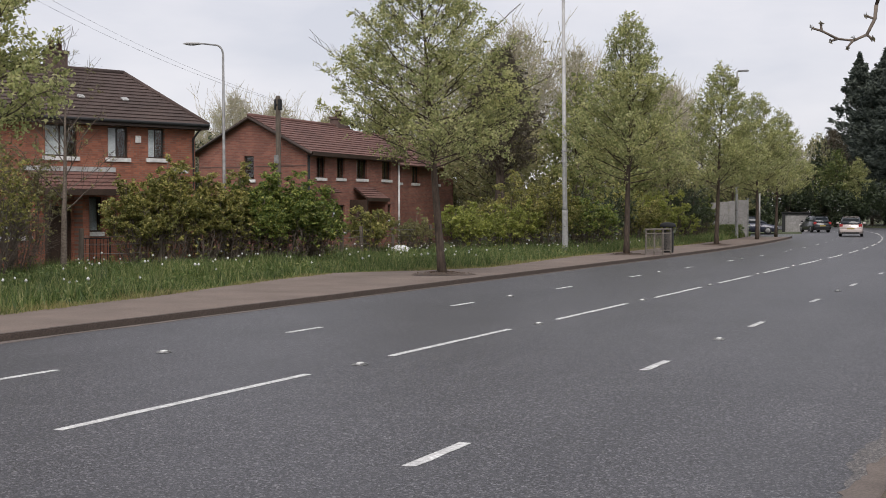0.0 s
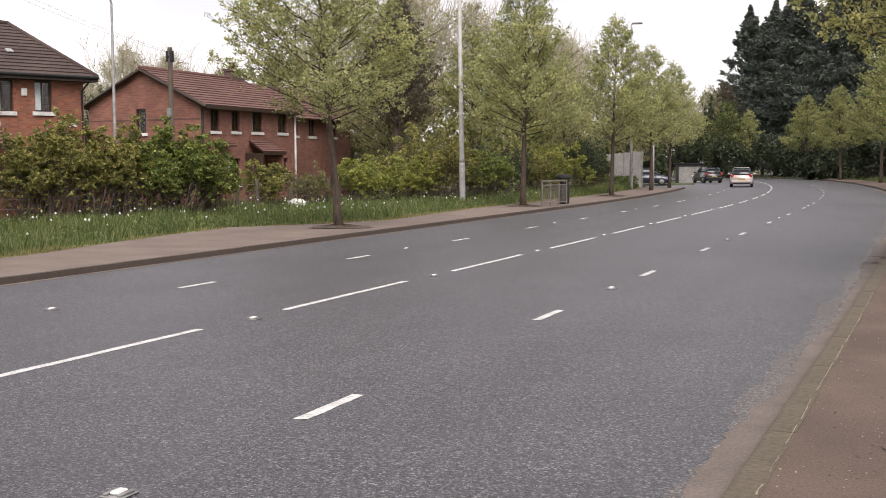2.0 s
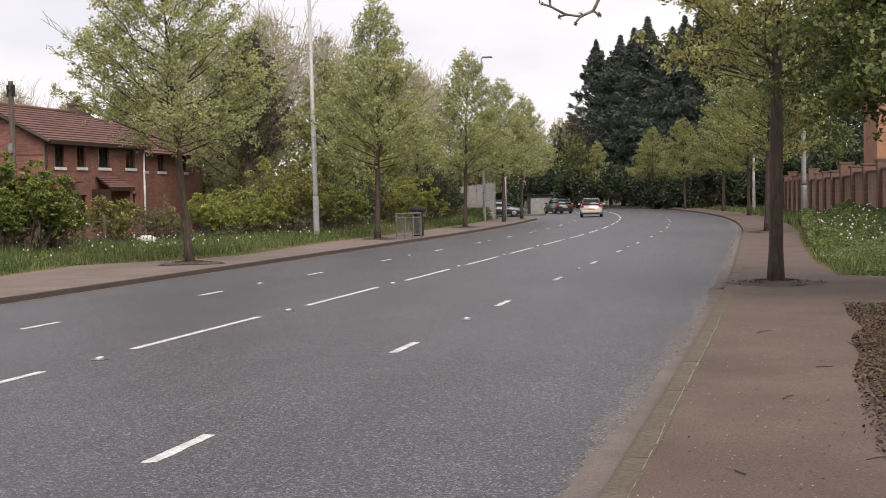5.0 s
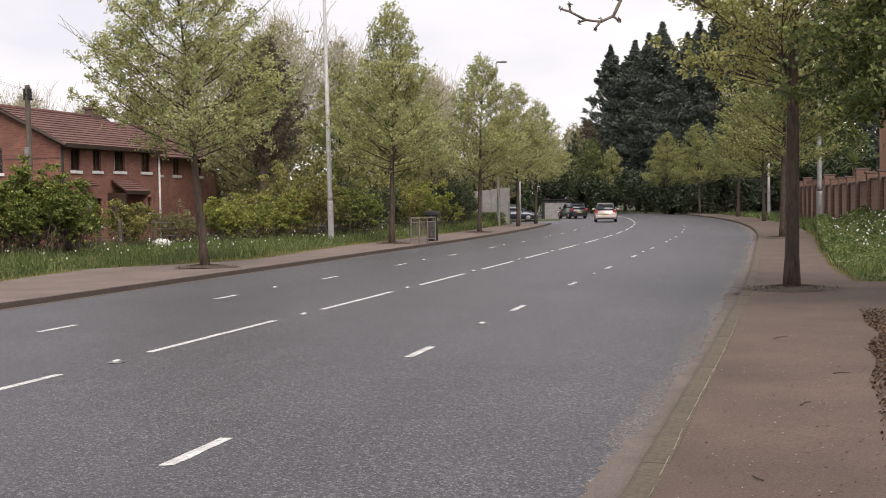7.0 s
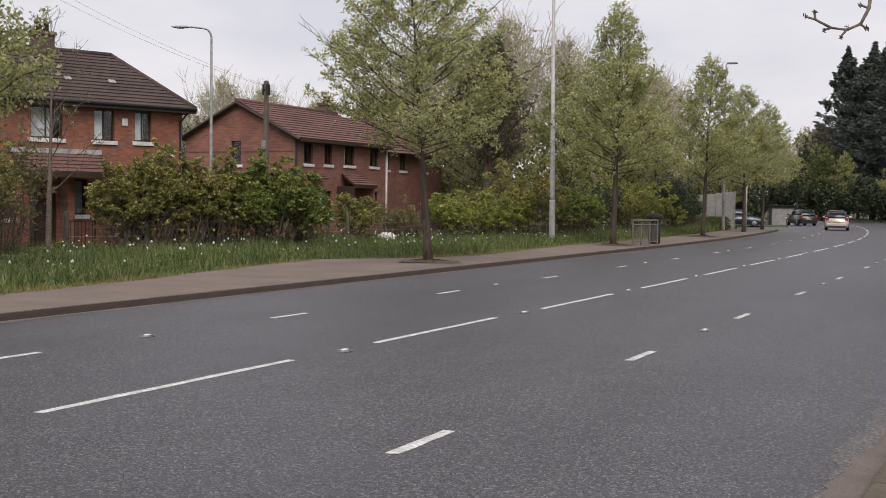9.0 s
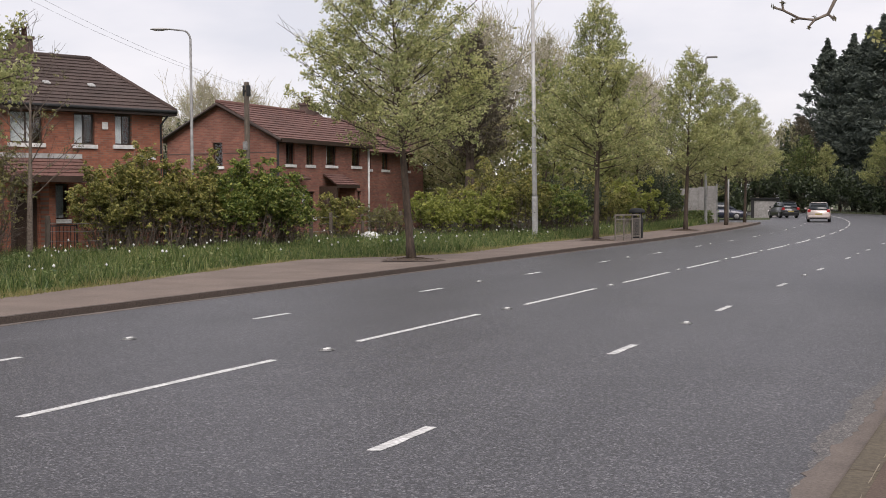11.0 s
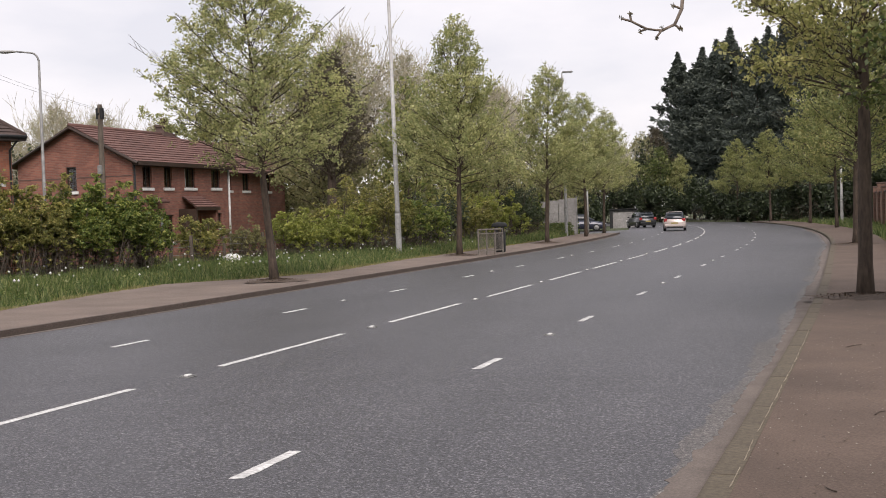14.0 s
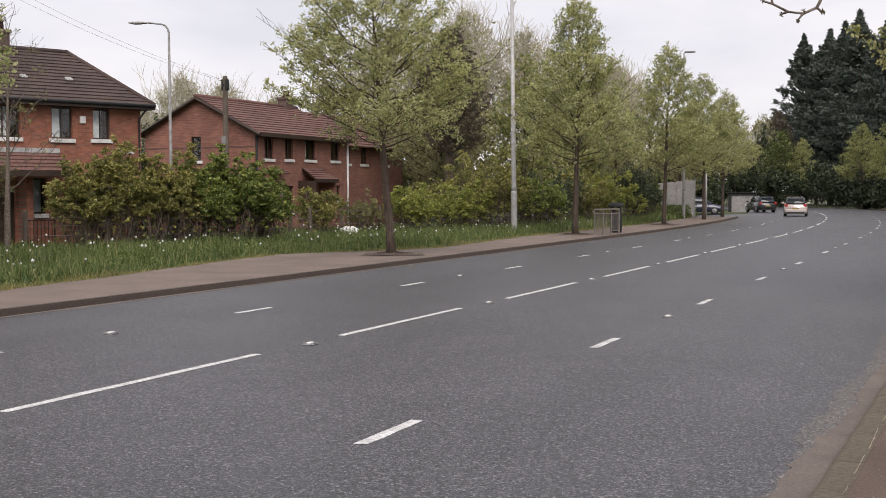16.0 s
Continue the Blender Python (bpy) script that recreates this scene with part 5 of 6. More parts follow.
up = thing("utility_pole", "weathered wooden pole carrying house wires", "utility pole", pose(-31.2, 48.4, 0.0))
part("shaft", lathe([(0.15, -0.1), (0.14, 1.0), (0.11, 7.1), (0.10, 7.2)], 12), M_WOOD, up)
part("bracket", boxes((-0.16, -0.10, 6.55, 0.16, 0.10, 7.05), (-0.03, -0.22, 6.75, 0.03, 0.22, 6.83), bevel=0.02), M_DARK, up)
part("junction_box", boxes((-0.10, -0.24, 4.1, 0.10, -0.11, 4.5), bevel=0.02), M_STEEL, up)
for k, (dz, tip) in enumerate(((0.0, (-33.21, 30.96, 10.79)), (0.05, (-34.00, 31.71, 11.39)))):
    a, b = np.array([-31.2, 48.4, 6.95 + dz]), np.array(tip)
    q = np.linspace(0, 1, 24)[:, None]
    pts = a + (b - a) * q - np.array([0, 0, 1]) * (0.5 * 4 * q * (1 - q))
    t = Tubes()
    t.add(pts, 0.0045, 0.0045, 4)
    tagged(new("overhead_wire", t.mesh("overhead_wire", M_DARK)), "thin dark overhead wire from the wooden pole", "wire", "overhead wires")

# ---- guard rail and litter bin beyond the second tree ----
gr = thing("guard_rail", "short galvanised guard rail with close bars on the footpath", "guard rail", pose(-13.75, 49.5, 0.10, 0, 0, 64))
for x in (-0.75, -0.25, 0.27, 0.75):
    part("post", boxes((x - 0.025, -0.025, -0.05, x + 0.025, 0.025, 1.02), bevel=0.004), M_RUST, gr)
part("top_rail", boxes((-0.79, -0.03, 1.02, 0.79, 0.03, 1.08), bevel=0.006), M_RUST, gr)
part("low_rail", boxes((-0.75, -0.02, 0.16, 0.75, 0.02, 0.20)), M_RUST, gr)
part("mid_rail", boxes((-0.75, -0.02, 0.86, 0.75, 0.02, 0.90)), M_RUST, gr)
bar = boxes((-0.005, -0.005, 0.20, 0.005, 0.005, 0.86))
bar_me = bpy.data.meshes.new("bar")
bar.to_mesh(bar_me)
bar.free()
bar_me.materials.append(M_RUST)
for k in range(28):
    ob = new("bar", bar_me)
    ob.parent = gr
    ob.matrix_basis = pose(-0.72 + 1.44 * k / 27, 0, 0)
bn = thing("litter_bin", "black domed litter bin behind the guard rail", "litter bin", pose(-14.2, 52.6, 0.10))
part("body", lathe([(0.22, 0), (0.25, 0.05), (0.26, 0.85), (0.24, 0.88)], 18), M_DARK, bn)
part("post", boxes((-0.18, -0.18, 0.88, -0.12, 0.18, 1.12)), M_DARK, bn)
part("post", boxes((0.12, -0.18, 0.88, 0.18, 0.18, 1.12)), M_DARK, bn)
part("dome", lathe([(0.33, 1.09), (0.35, 1.12), (0.33, 1.22), (0.22, 1.29), (0.02, 1.31)], 18), M_DARK, bn, "domed black lid")

# ---- fence along the gardens ----
fence = thing("fence", "old wooden posts with wire along the gardens", "fence")
fp = [(-26.6, 30.0), (-25.9, 33.0), (-25.2, 36.0), (-24.6, 39.2), (-24.4, 42.3), (-24.6, 44.3), (-24.6, 47.0), (-24.3, 50.0), (-23.2, 53.0), (-22.0, 56.0)]
post_bm = boxes((-0.06, -0.06, -0.2, 0.06, 0.06, 1.25), bevel=0.012)
post_me = bpy.data.meshes.new("post")
post_bm.to_mesh(post_me)
post_bm.free()
post_me.materials.append(M_WOOD)
t = Tubes()
for k, (x, y) in enumerate(fp):
    ob = new("post", post_me)
    ob.parent = fence
    ob.matrix_basis = pose(x, y, float(ground_z(x, y)), 2 * math.sin(k * 2.1), 2 * math.cos(k), 20 * k)
for h in (0.3, 0.6, 0.9, 1.15):
    for (x, y), (x2, y2) in zip(fp, fp[1:]):
        t.add([(x, y, h), ((x + x2) / 2, (y + y2) / 2, h - 0.03), (x2, y2, h)], 0.008, 0.008, 3)
part("wire", t.mesh("wire", M_STEEL), M_STEEL, fence, "thin grey fence wire")

bag = thing("rubbish_sack", "white plastic sack lying by the fence", "sack", pose(-24.2, 46.9, 0.1, 0, 0, 30))
bm = bmesh.new()
bmesh.ops.create_icosphere(bm, subdivisions=3, radius=1)
for v_ in bm.verts:
    q = 1 + 0.18 * noise.noise(v_.co * 2.3) + 0.08 * noise.noise(v_.co * 6)
    v_.co = Vector((v_.co.x * 0.42 * q, v_.co.y * 0.28 * q, max(-0.02, (v_.co.z * 0.5 + 0.4) * 0.42 * q)))
part("sack", bm, M_WHITE, bag)
# garden steps with a dark rail by the first house
gate = thing("garden_gate", "black iron garden gate by the house", "gate", pose(-28.2, 32.6, 0.0, 0, 0, 68))
part("gate_frame", boxes((-0.5, -0.02, 0.0, -0.46, 0.02, 1.25), (0.46, -0.02, 0, 0.5, 0.02, 1.25), (-0.46, -0.02, 1.0, 0.46, 0.02, 1.04), (-0.46, -0.02, 0.1, 0.46, 0.02, 0.14)), M_DARK, gate)
for k in range(7):
    part("bar", boxes((-0.40 + 0.13 * k, -0.01, 0.14, -0.385 + 0.13 * k, 0.01, 1.0)), M_DARK, gate)

# ---- grey hoarding and a pale gate panel, built as a garage, beyond the trees ----
hd = thing("hoarding", "tall grey panel wall at the road corner", "wall", pose(-20.3, 86.6, 0.0, 0, 0, 12))
for k in range(4):
    part("panel", boxes((0.62 * k, 0.0, -0.1, 0.62 * k + 0.60, 0.10, 2.5 + 0.06 * k), bevel=0.01), M_CONCRETE, hd)
part("post", boxes((2.46, -0.06, -0.1, 2.56, 0.14, 2.8)), M_STEEL, hd)
# stands for a pale gate panel between dark fences; garage shape is made up
sh = thing("garage", "pale gate panel flanked by dark fence, modelled as a small garage", "garage", pose(-21.3, 122.5, -0.08, 0, 0, 8))
part("wall", boxes((-0.5, 0.0, -0.1, -0.2, 4, 1.85), (1.9, 0.0, -0.1, 2.1, 4, 1.85), (-0.2, 0.0, 1.65, 1.9, 0.3, 1.85)), M_DARK, sh)
part("roof", boxes((-0.6, -0.1, 1.85, 2.2, 4.1, 1.93)), M_DARK, sh)
gd = part("door", boxes((-0.19, 0.10, -0.1, 1.89, 0.16, 1.64)), M_CONCRETE, sh, "pale grey-green gate panel built as a roller door")
for k in range(8):
    part("slat", boxes((-0.19, 0.08, 0.02 + 0.2 * k, 1.89, 0.10, 0.19 + 0.2 * k), bevel=0.004), M_CONCRETE, gd)

# ---- brick garden wall on the bank, building behind ----
gw_root = thing("garden_wall", "buff brick garden wall with piers and copings on a bank", "wall")
wa, wb = np.array([4.65, 33.0]), np.array([2.15, 84.0])
wlen = float(np.linalg.norm(wb - wa))
ang = math.degrees(math.atan2(wb[1] - wa[1], wb[0] - wa[0])) - 90
bay = 3.4
k = 0
while (k + 1) * bay < wlen:
    for nm, y0, y1, wth, top in (("panel", k * bay + 0.23, (k + 1) * bay - 0.23, 0.11, 1.72), ("pier", (k + 1) * bay - 0.23, (k + 1) * bay + 0.23, 0.25, 2.0)):
        c = wa + (wb - wa) * ((y0 + y1) / 2 / wlen)
        z = float(ground_z(*c)) - 0.15 + 0.55 * ((y0 + y1) / 2 / wlen) ** 2
        big = 0.25 if nm == "pier" and k % 4 == 1 else 0.0
        hl = (y1 - y0) / 2
        ob = part(nm, boxes((-wth, -hl, -0.8, wth, hl, top + big)), M_BRICK_P if nm == "pier" else M_BRICK_W, gw_root)
        ob.matrix_basis = pose(c[0], c[1], z, 0, 0, ang)
        part("coping", boxes((-wth - 0.05, -hl - 0.02, top + big, wth + 0.05, hl + 0.02, top + big + 0.09), bevel=0.015), M_COPING, ob)
    k += 1
bd = thing("building", "orange-brown rendered building behind the garden wall", "house", pose(15.0, 66, 0.6, 0, 0, 0))
part("wall", pierced_wall(-9, 9, -0.5, 7.5, 0.3, [(-7.2, 1.0, -6.2, 2.4), (-3.2, 1.0, -1.8, 2.4), (2.0, 1.0, 3.2, 2.4), (-7.2, 3.6, -6.2, 4.8), (2.0, 3.6, 3.2, 4.8)]), M_ORANGE, bd)
part("wall", boxes((-9, 0.3, -0.5, -8.7, 8, 7.5)), M_ORANGE, bd)
part("wall", boxes((8.7, 0.3, -0.5, 9, 8, 7.5)), M_ORANGE, bd)
part("roof", courses((-9.4, -0.5, 7.4), (9.4, -0.5, 7.4), (-9.4, 4.2, 9.6), (9.4, 4.2, 9.6), 14), M_ROOF1, bd)
for x, z, w, h in ((-7.2, 1.0, 1.0, 1.4), (-3.2, 1.0, 1.4, 1.4), (2.0, 1.0, 1.2, 1.4), (-7.2, 3.6, 1.0, 1.2), (2.0, 3.6, 1.2, 1.2)):
    window(bd, x, z, w, h, False, 0.5, 1)
# spiky palm behind the wall
pm = thing("cabbage_palm", "spiky cabbage palm behind the garden wall", "palm", pose(3.75, 60.0, 1.25))
t = Tubes()
t.add([(0, 0, -0.2), (0.03, 0, 1.0), (0, 0.02, 1.9)], 0.10, 0.08, 7)
part("trunk", t.mesh("trunk", M_BARK), M_BARK, pm)
r = np.random.default_rng(8)
v, f = [], []
for k in range(70):
    a, el, L = r.uniform(0, 6.28), radians(r.uniform(-25, 80)), r.uniform(0.6, 0.95)
    d = np.array([math.cos(a) * math.cos(el), math.sin(a) * math.cos(el), math.sin(el)])
    s = np.array([-math.sin(a), math.cos(a), 0]) * 0.025
    o = np.array([0, 0, 1.9])
    b = len(v)
    v += [o - s, o + s, o + d * L * 0.6 + s * 1.3, o + d * L * 0.6 - s * 1.3, o + d * L + np.array([0, 0, -0.12])]
    f += [(b, b + 1, b + 2, b + 3), (b + 3, b + 2, b + 4)]
part("crown", mesh_from("crown", v, f, M_MAPLE), M_MAPLE, pm)

# ---- overhanging tree on the near side: foliage over the footpath and one bare twig ----
set_at(tree("maple_tree", "maple with dense dark green leaves overhanging the footpath", 101, 7.4, 3.0, 3.15, 0.20, 60, 8, 4, 46000, 0.095, M_MAPLE, 0.22, rise=(-12, 50), group="trees beside the wall", jitter=0.12, droop=0.35, sweep=0.02), 3.3, 19.6)


# a tree beside the viewer reaches one bare budding twig over the footpath
ov = thing("roadside_tree", "bare branch with swelling buds reaching over the footpath", "tree", None, "trees beside the wall")
t = Tubes()
t.add([(3.6, 5.2, 0.0), (3.55, 5.25, 1.8), (3.4, 5.4, 3.6), (3.3, 5.4, 5.2)], 0.17, 0.09, 9)
t.add([(3.4, 5.4, 3.5), (2.6, 5.6, 4.3), (1.4, 5.9, 4.5), (0.2, 6.15, 4.2), (-0.45, 6.2, 3.5), (-0.64, 6.2, 3.0), (-0.70, 6.18, 2.80)], 0.06, 0.008, 7)
part("trunk", t.mesh("trunk", M_BARK), M_BARK, ov)
t = Tubes()
way = [(-0.70, 6.18, 2.80), (-0.705, 6.17, 2.735), (-0.74, 6.16, 2.66), (-0.80, 6.15, 2.635), (-0.87, 6.13, 2.645), (-0.94, 6.11, 2.685), (-0.985, 6.10, 2.70)]
t.add(way, 0.0095, 0.005, 7)
for b, e in (((-0.80, 6.15, 2.635), (-0.825, 6.13, 2.60)), ((-0.87, 6.13, 2.645), (-0.90, 6.12, 2.635)), ((-0.74, 6.16, 2.66), (-0.715, 6.15, 2.64)), ((-0.94, 6.11, 2.685), (-0.945, 6.10, 2.72)), ((-0.705, 6.17, 2.735), (-0.745, 6.15, 2.75))):
    t.add([b, e], 0.0065, 0.005, 5)
part("twig", t.mesh("twig", M_TWIG), M_TWIG, ov)
for k, (x, y, z) in enumerate(((-0.985, 6.10, 2.70), (-0.825, 6.13, 2.60), (-0.90, 6.12, 2.635), (-0.715, 6.15, 2.64), (-0.945, 6.10, 2.72), (-0.745, 6.15, 2.75), (-0.80, 6.15, 2.642))):
    r = np.random.default_rng(400 + k)
    part("bud", leaf_mesh("bud", np.array([x, y, z]) + r.normal(size=(8, 3)) * 0.005, 0.024, r, M_BROWNLEAF, 0.6, 0.4, 0.1, np.array([-0.5, 0.0, 0.85])), M_BROWNLEAF, ov)


# ---- cars waiting at the far corner ----
def car(label, m, paint, L=4.1, W=1.75, H=1.47):
    root = thing("car", label, "car", m, "cars at the far corner")
    w = W / 2

    def loft(sections, material, name, parent, lab=""):
        bm = bmesh.new()
        loops = [[bm.verts.new((x * s, y, z)) for s, x, z in ((-1, xb, z0), (-1, xm, (z0 + z1) / 2), (-1, xt, z1), (1, xt, z1), (1, xm, (z0 + z1) / 2), (1, xb, z0))] for y, xb, xm, xt, z0, z1 in sections]
        for a, b in zip(loops, loops[1:]):
            for i in range(6):
                bm.faces.new((a[i], a[(i + 1) % 6], b[(i + 1) % 6], b[i]))
        bm.faces.new(loops[0])
        bm.faces.new(loops[-1][::-1])
        bmesh.ops.bevel(bm, geom=[e for e in bm.edges if e.calc_face_angle(0) > 0.5], offset=0.035, segments=2, affect="EDGES")
        for f in bm.faces:
            f.smooth = True
        return part(name, bm, material, parent, lab)

    h = L / 2
    loft([(-h, w * 0.80, w * 0.88, w * 0.80, 0.30, 0.80), (-h + 0.25, w * 0.94, w * 0.98, w * 0.90, 0.22, 0.98), (-h + 1.2, w * 0.96, w, w * 0.92, 0.20, 0.97), (h - 1.3, w * 0.96, w, w * 0.92, 0.20, 0.94), (h - 0.35, w * 0.94, w * 0.97, w * 0.84, 0.22, 0.78), (h, w * 0.74, w * 0.80, w * 0.70, 0.28, 0.62)], paint, "body", root)
    gl = loft([(-h + 0.12, w * 0.80, w * 0.76, w * 0.70, 0.93, 1.02), (-h + 0.55, w * 0.88, w * 0.80, w * 0.70, 0.93, H - 0.05), (-h + 1.3, w * 0.90, w * 0.82, w * 0.72, 0.93, H - 0.03), (0.35, w * 0.90, w * 0.81, w * 0.70, 0.92, H - 0.07), (1.15, w * 0.84, w * 0.80, w * 0.76, 0.90, 0.96)], M_GLASS, "window", root, "dark car windows")
    part("roof", boxes((-w * 0.66, -h + 0.55, H - 0.05, w * 0.66, 0.30, H), bevel=0.03), paint, root)
    for sx in (-1, 1):
        for y in (-h + 0.75, h - 0.82):
            bm = lathe([(0.20, -0.10), (0.30, -0.10), (0.32, -0.06), (0.32, 0.06), (0.30, 0.10), (0.20, 0.10)], 18)
            bm.transform(Matrix.Translation((sx * (w - 0.11), y, 0.32)) @ Matrix.Rotation(radians(90), 4, "Y"))
            wh = part("wheel", bm, M_DARK, root)
            bm = lathe([(0.05, -0.112), (0.19, -0.105), (0.20, 0.105), (0.05, 0.112)], 14)
            bm.transform(Matrix.Translation((sx * (w - 0.11), y, 0.32)) @ Matrix.Rotation(radians(90), 4, "Y"))
            part("rim", bm, M_STEEL, wh)
        part("headlight", boxes((sx * w * 0.72 - 0.16, h - 0.16, 0.58, sx * w * 0.72 + 0.14, h - 0.02, 0.72), bevel=0.03), M_WHITE, root)
        part("tail_light", boxes((sx * w * 0.78 - 0.12, -h - 0.01, 0.72, sx * w * 0.78 + 0.12, -h + 0.2, 0.95), bevel=0.03), M_LAMP_RED, root)
        part("mirror", boxes((sx * w - 0.02 + sx * 0.08 - 0.08, 0.72, 0.92, sx * w + 0.02 + sx * 0.08 + 0.08, 0.82, 1.06), bevel=0.03), paint, root)
    part("number_plate", boxes((-0.26, -h - 0.012, 0.55, 0.26, -h + 0.01, 0.66)), M_PLATE, root, "yellow plate with plain bars")
    part("bumper", boxes((-w * 0.86, -h - 0.03, 0.34, w * 0.86, -h + 0.1, 0.54), bevel=0.03), paint, root)
    part("valance", boxes((-w * 0.70, -h - 0.01, 0.22, w * 0.70, -h + 0.1, 0.335), bevel=0.02), M_DARK, root, "black plastic lower bumper")
    part("rear_window", boxes((-w * 0.62, -h + 0.26, 1.03, w * 0.62, -h + 0.30, 1.32), bevel=0.01), M_GLASS, root, "dark rear screen")
    return root


def car_paint(name, colour):
    m, n, l, b = graph(name)
    b.inputs["Base Color"].default_value = (*colour, 1)
    b.inputs["Metallic"].default_value, b.inputs["Roughness"].default_value, b.inputs["Coat Weight"].default_value = 0.2, 0.35, 0.8
    return m


M_LAMP_RED = car_paint("red_lamp", (0.35, 0.02, 0.02))
M_PLATE = car_paint("yellow_plate", (0.32, 0.25, 0.08))
car("black hatchback leaving along the far bend", pose(-18.0, 117.6, 0.0, 0, 0, 28), car_paint("black_paint", (0.012, 0.013, 0.015)))
car("dark blue hatchback waiting in the side road", pose(-21.1, 104.9, 0.0, 0, 0, -78), car_paint("navy_paint", (0.012, 0.016, 0.035)))
car("pale champagne hatchback driving away at the bend", pose(-12.4, 98.2, 0.0, 0, 0, 7), car_paint("champagne_paint", (0.52, 0.45, 0.42)))


# ---- grass, dandelions, weeds ----
def blades(name, label, seed, pts, h0, h1, width, material):
    r = np.random.default_rng(seed)
    n = len(pts)
    lush = 0.74 + 0.25 * np.sin(pts[:, 0] * 3.7 + pts[:, 1] * 2.1) * np.sin(pts[:, 1] * 3.1 - pts[:, 0]) + 0.42 * np.sin(pts[:, 0] * 1.1 + 2 * np.sin(pts[:, 1] * 0.5)) * np.sin(pts[:, 1] * 0.83 + 0.6)
    h = (r.uniform(h0, h1, n) * np.clip(lush, 0.35, 1.2))[:, None]
    a = r.uniform(0, 2 * np.pi, n)
    side = np.stack([np.cos(a), np.sin(a), np.zeros(n)], 1) * (width * r.uniform(0.6, 1.3, n))[:, None]
    tip = pts + np.stack([r.normal(size=n) * 0.35, r.normal(size=n) * 0.35, np.ones(n)], 1) * h
    v = np.stack([pts - side, pts + side, tip], 1).reshape(-1, 3)
    ob = new(name, fast_mesh(name, v, np.arange(3 * n).reshape(n, 3), material))
    return tagged(ob, label, "grass", kind="stuff")


def scatter(seed, n, s0, s1, inner, outer, power=1.0):
    r = np.random.default_rng(seed)
    s = s0 + (s1 - s0) * r.uniform(size=n) ** power
    u = r.uniform(size=n)
    p = np.array([road_at(a, inner(a) + (outer(a) - inner(a)) * b) for a, b in zip(s, u)])
    return np.column_stack([p, ground_z(p[:, 0], p[:, 1]) - 0.01])


blades("verge_grass", "long green spring grass on the verge", 201, scatter(1, 125000, 9, 64, lambda s: path_back_left(s) - 0.15, lambda s: -19.5), 0.12, 0.48, 0.016, M_GRASS)
blades("verge_edge_grass", "short trodden grass along the footpath", 202, scatter(2, 16000, 9, 90, lambda s: path_back_left(s) + 0.06, lambda s: path_back_left(s) - 0.8), 0.05, 0.16, 0.014, M_GRASS)
blades("verge_edge_grass", "dry yellowed grass rim beside the footpath", 207, scatter(17, 24000, 9, 70, lambda s: path_back_left(s) + 0.14, lambda s: path_back_left(s) - 0.40), 0.05, 0.17, 0.014, M_STRAW)
blades("verge_grass", "long green grass under the far trees", 203, scatter(3, 26000, 60, 92, lambda s: path_back_left(s), lambda s: -14.0), 0.2, 0.6, 0.03, M_GRASS)
blades("verge_grass", "rough grass beside the near footpath", 204, scatter(4, 17000, 25.2, 60, lambda s: path_back_right(s) - 0.05, lambda s: 12.5), 0.08, 0.32, 0.014, M_GRASS)
blades("verge_grass", "sparse grass tufts at the footpath edge", 205, scatter(5, 7000, 4, 19, lambda s: min(path_back_right(s), 8.7) + 0.12, lambda s: 10.5), 0.05, 0.22, 0.006, M_GRASS)
blades("verge_grass", "grass at the bend", 206, scatter(6, 12000, 60, 128, lambda s: path_back_right(s), lambda s: 12.0), 0.2, 0.6, 0.03, M_GRASS)


def clocks(name, label, seed, base, h0, h1, rad, material):
    """Small white heads on thin stalks."""
    r = np.random.default_rng(seed)
    octa = np.array([(1, 0, 0), (-1, 0, 0), (0, 1, 0), (0, -1, 0), (0, 0, 1), (0, 0, -1)], float)
    tri = np.array([(0, 2, 4), (2, 1, 4), (1, 3, 4), (3, 0, 4), (2, 0, 5), (1, 2, 5), (3, 1, 5), (0, 3, 5)])
    n = len(base)
    c = base + np.column_stack([r.normal(size=n) * 0.03, r.normal(size=n) * 0.03, r.uniform(h0, h1, n)])
    rr = rad * r.uniform(0.7, 1.3, n)
    v = (c[:, None] + octa[None] * rr[:, None, None]).reshape(-1, 3)
    f = (np.arange(n)[:, None, None] * 6 + tri[None]).reshape(-1, 3)
    sv = np.stack([base, base + np.array([0.006, 0.006, 0]), c], 1).reshape(-1, 3)
    stalk = new("flower_stalks", fast_mesh("flower_stalks", sv, np.arange(3 * n).reshape(n, 3), M_WEED))
    tagged(stalk, "thin green flower stalks among grass", "flowers", kind="stuff")
    ob = new(name, fast_mesh(name, v, f, material))
    return tagged(ob, label, "flowers", kind="stuff")


vp = scatter(14, 30000, 10, 60, lambda s: path_back_left(s) - 0.3, lambda s: -18.5)
keep = np.sin(vp[:, 0] * 1.7 + 1.0) * np.sin(vp[:, 1] * 0.9) + 0.5 * np.sin(vp[:, 1] * 2.3 + vp[:, 0]) > 0.15
vp = vp[keep]
vr = np.random.default_rng(14)
vp[:, 2] += vr.uniform(0.04, 0.42, len(vp)) * (0.7 + 0.3 * np.sin(vp[:, 0] * 3.1) * np.sin(vp[:, 1] * 2.2))
verge_weeds = new("verge_weeds", leaf_mesh("verge_weeds", vp, 0.105, vr, M_WEED, 1.0, 0.42))
tagged(verge_weeds, "broad-leaved weeds in clumps among the grass", "weeds", kind="stuff")
clocks("dandelion_heads", "white dandelion clocks in the long grass", 211, scatter(7, 170, 10, 60, lambda s: path_back_left(s) - 0.8, lambda s: -18.5), 0.28, 0.55, 0.040, M_WHITE)
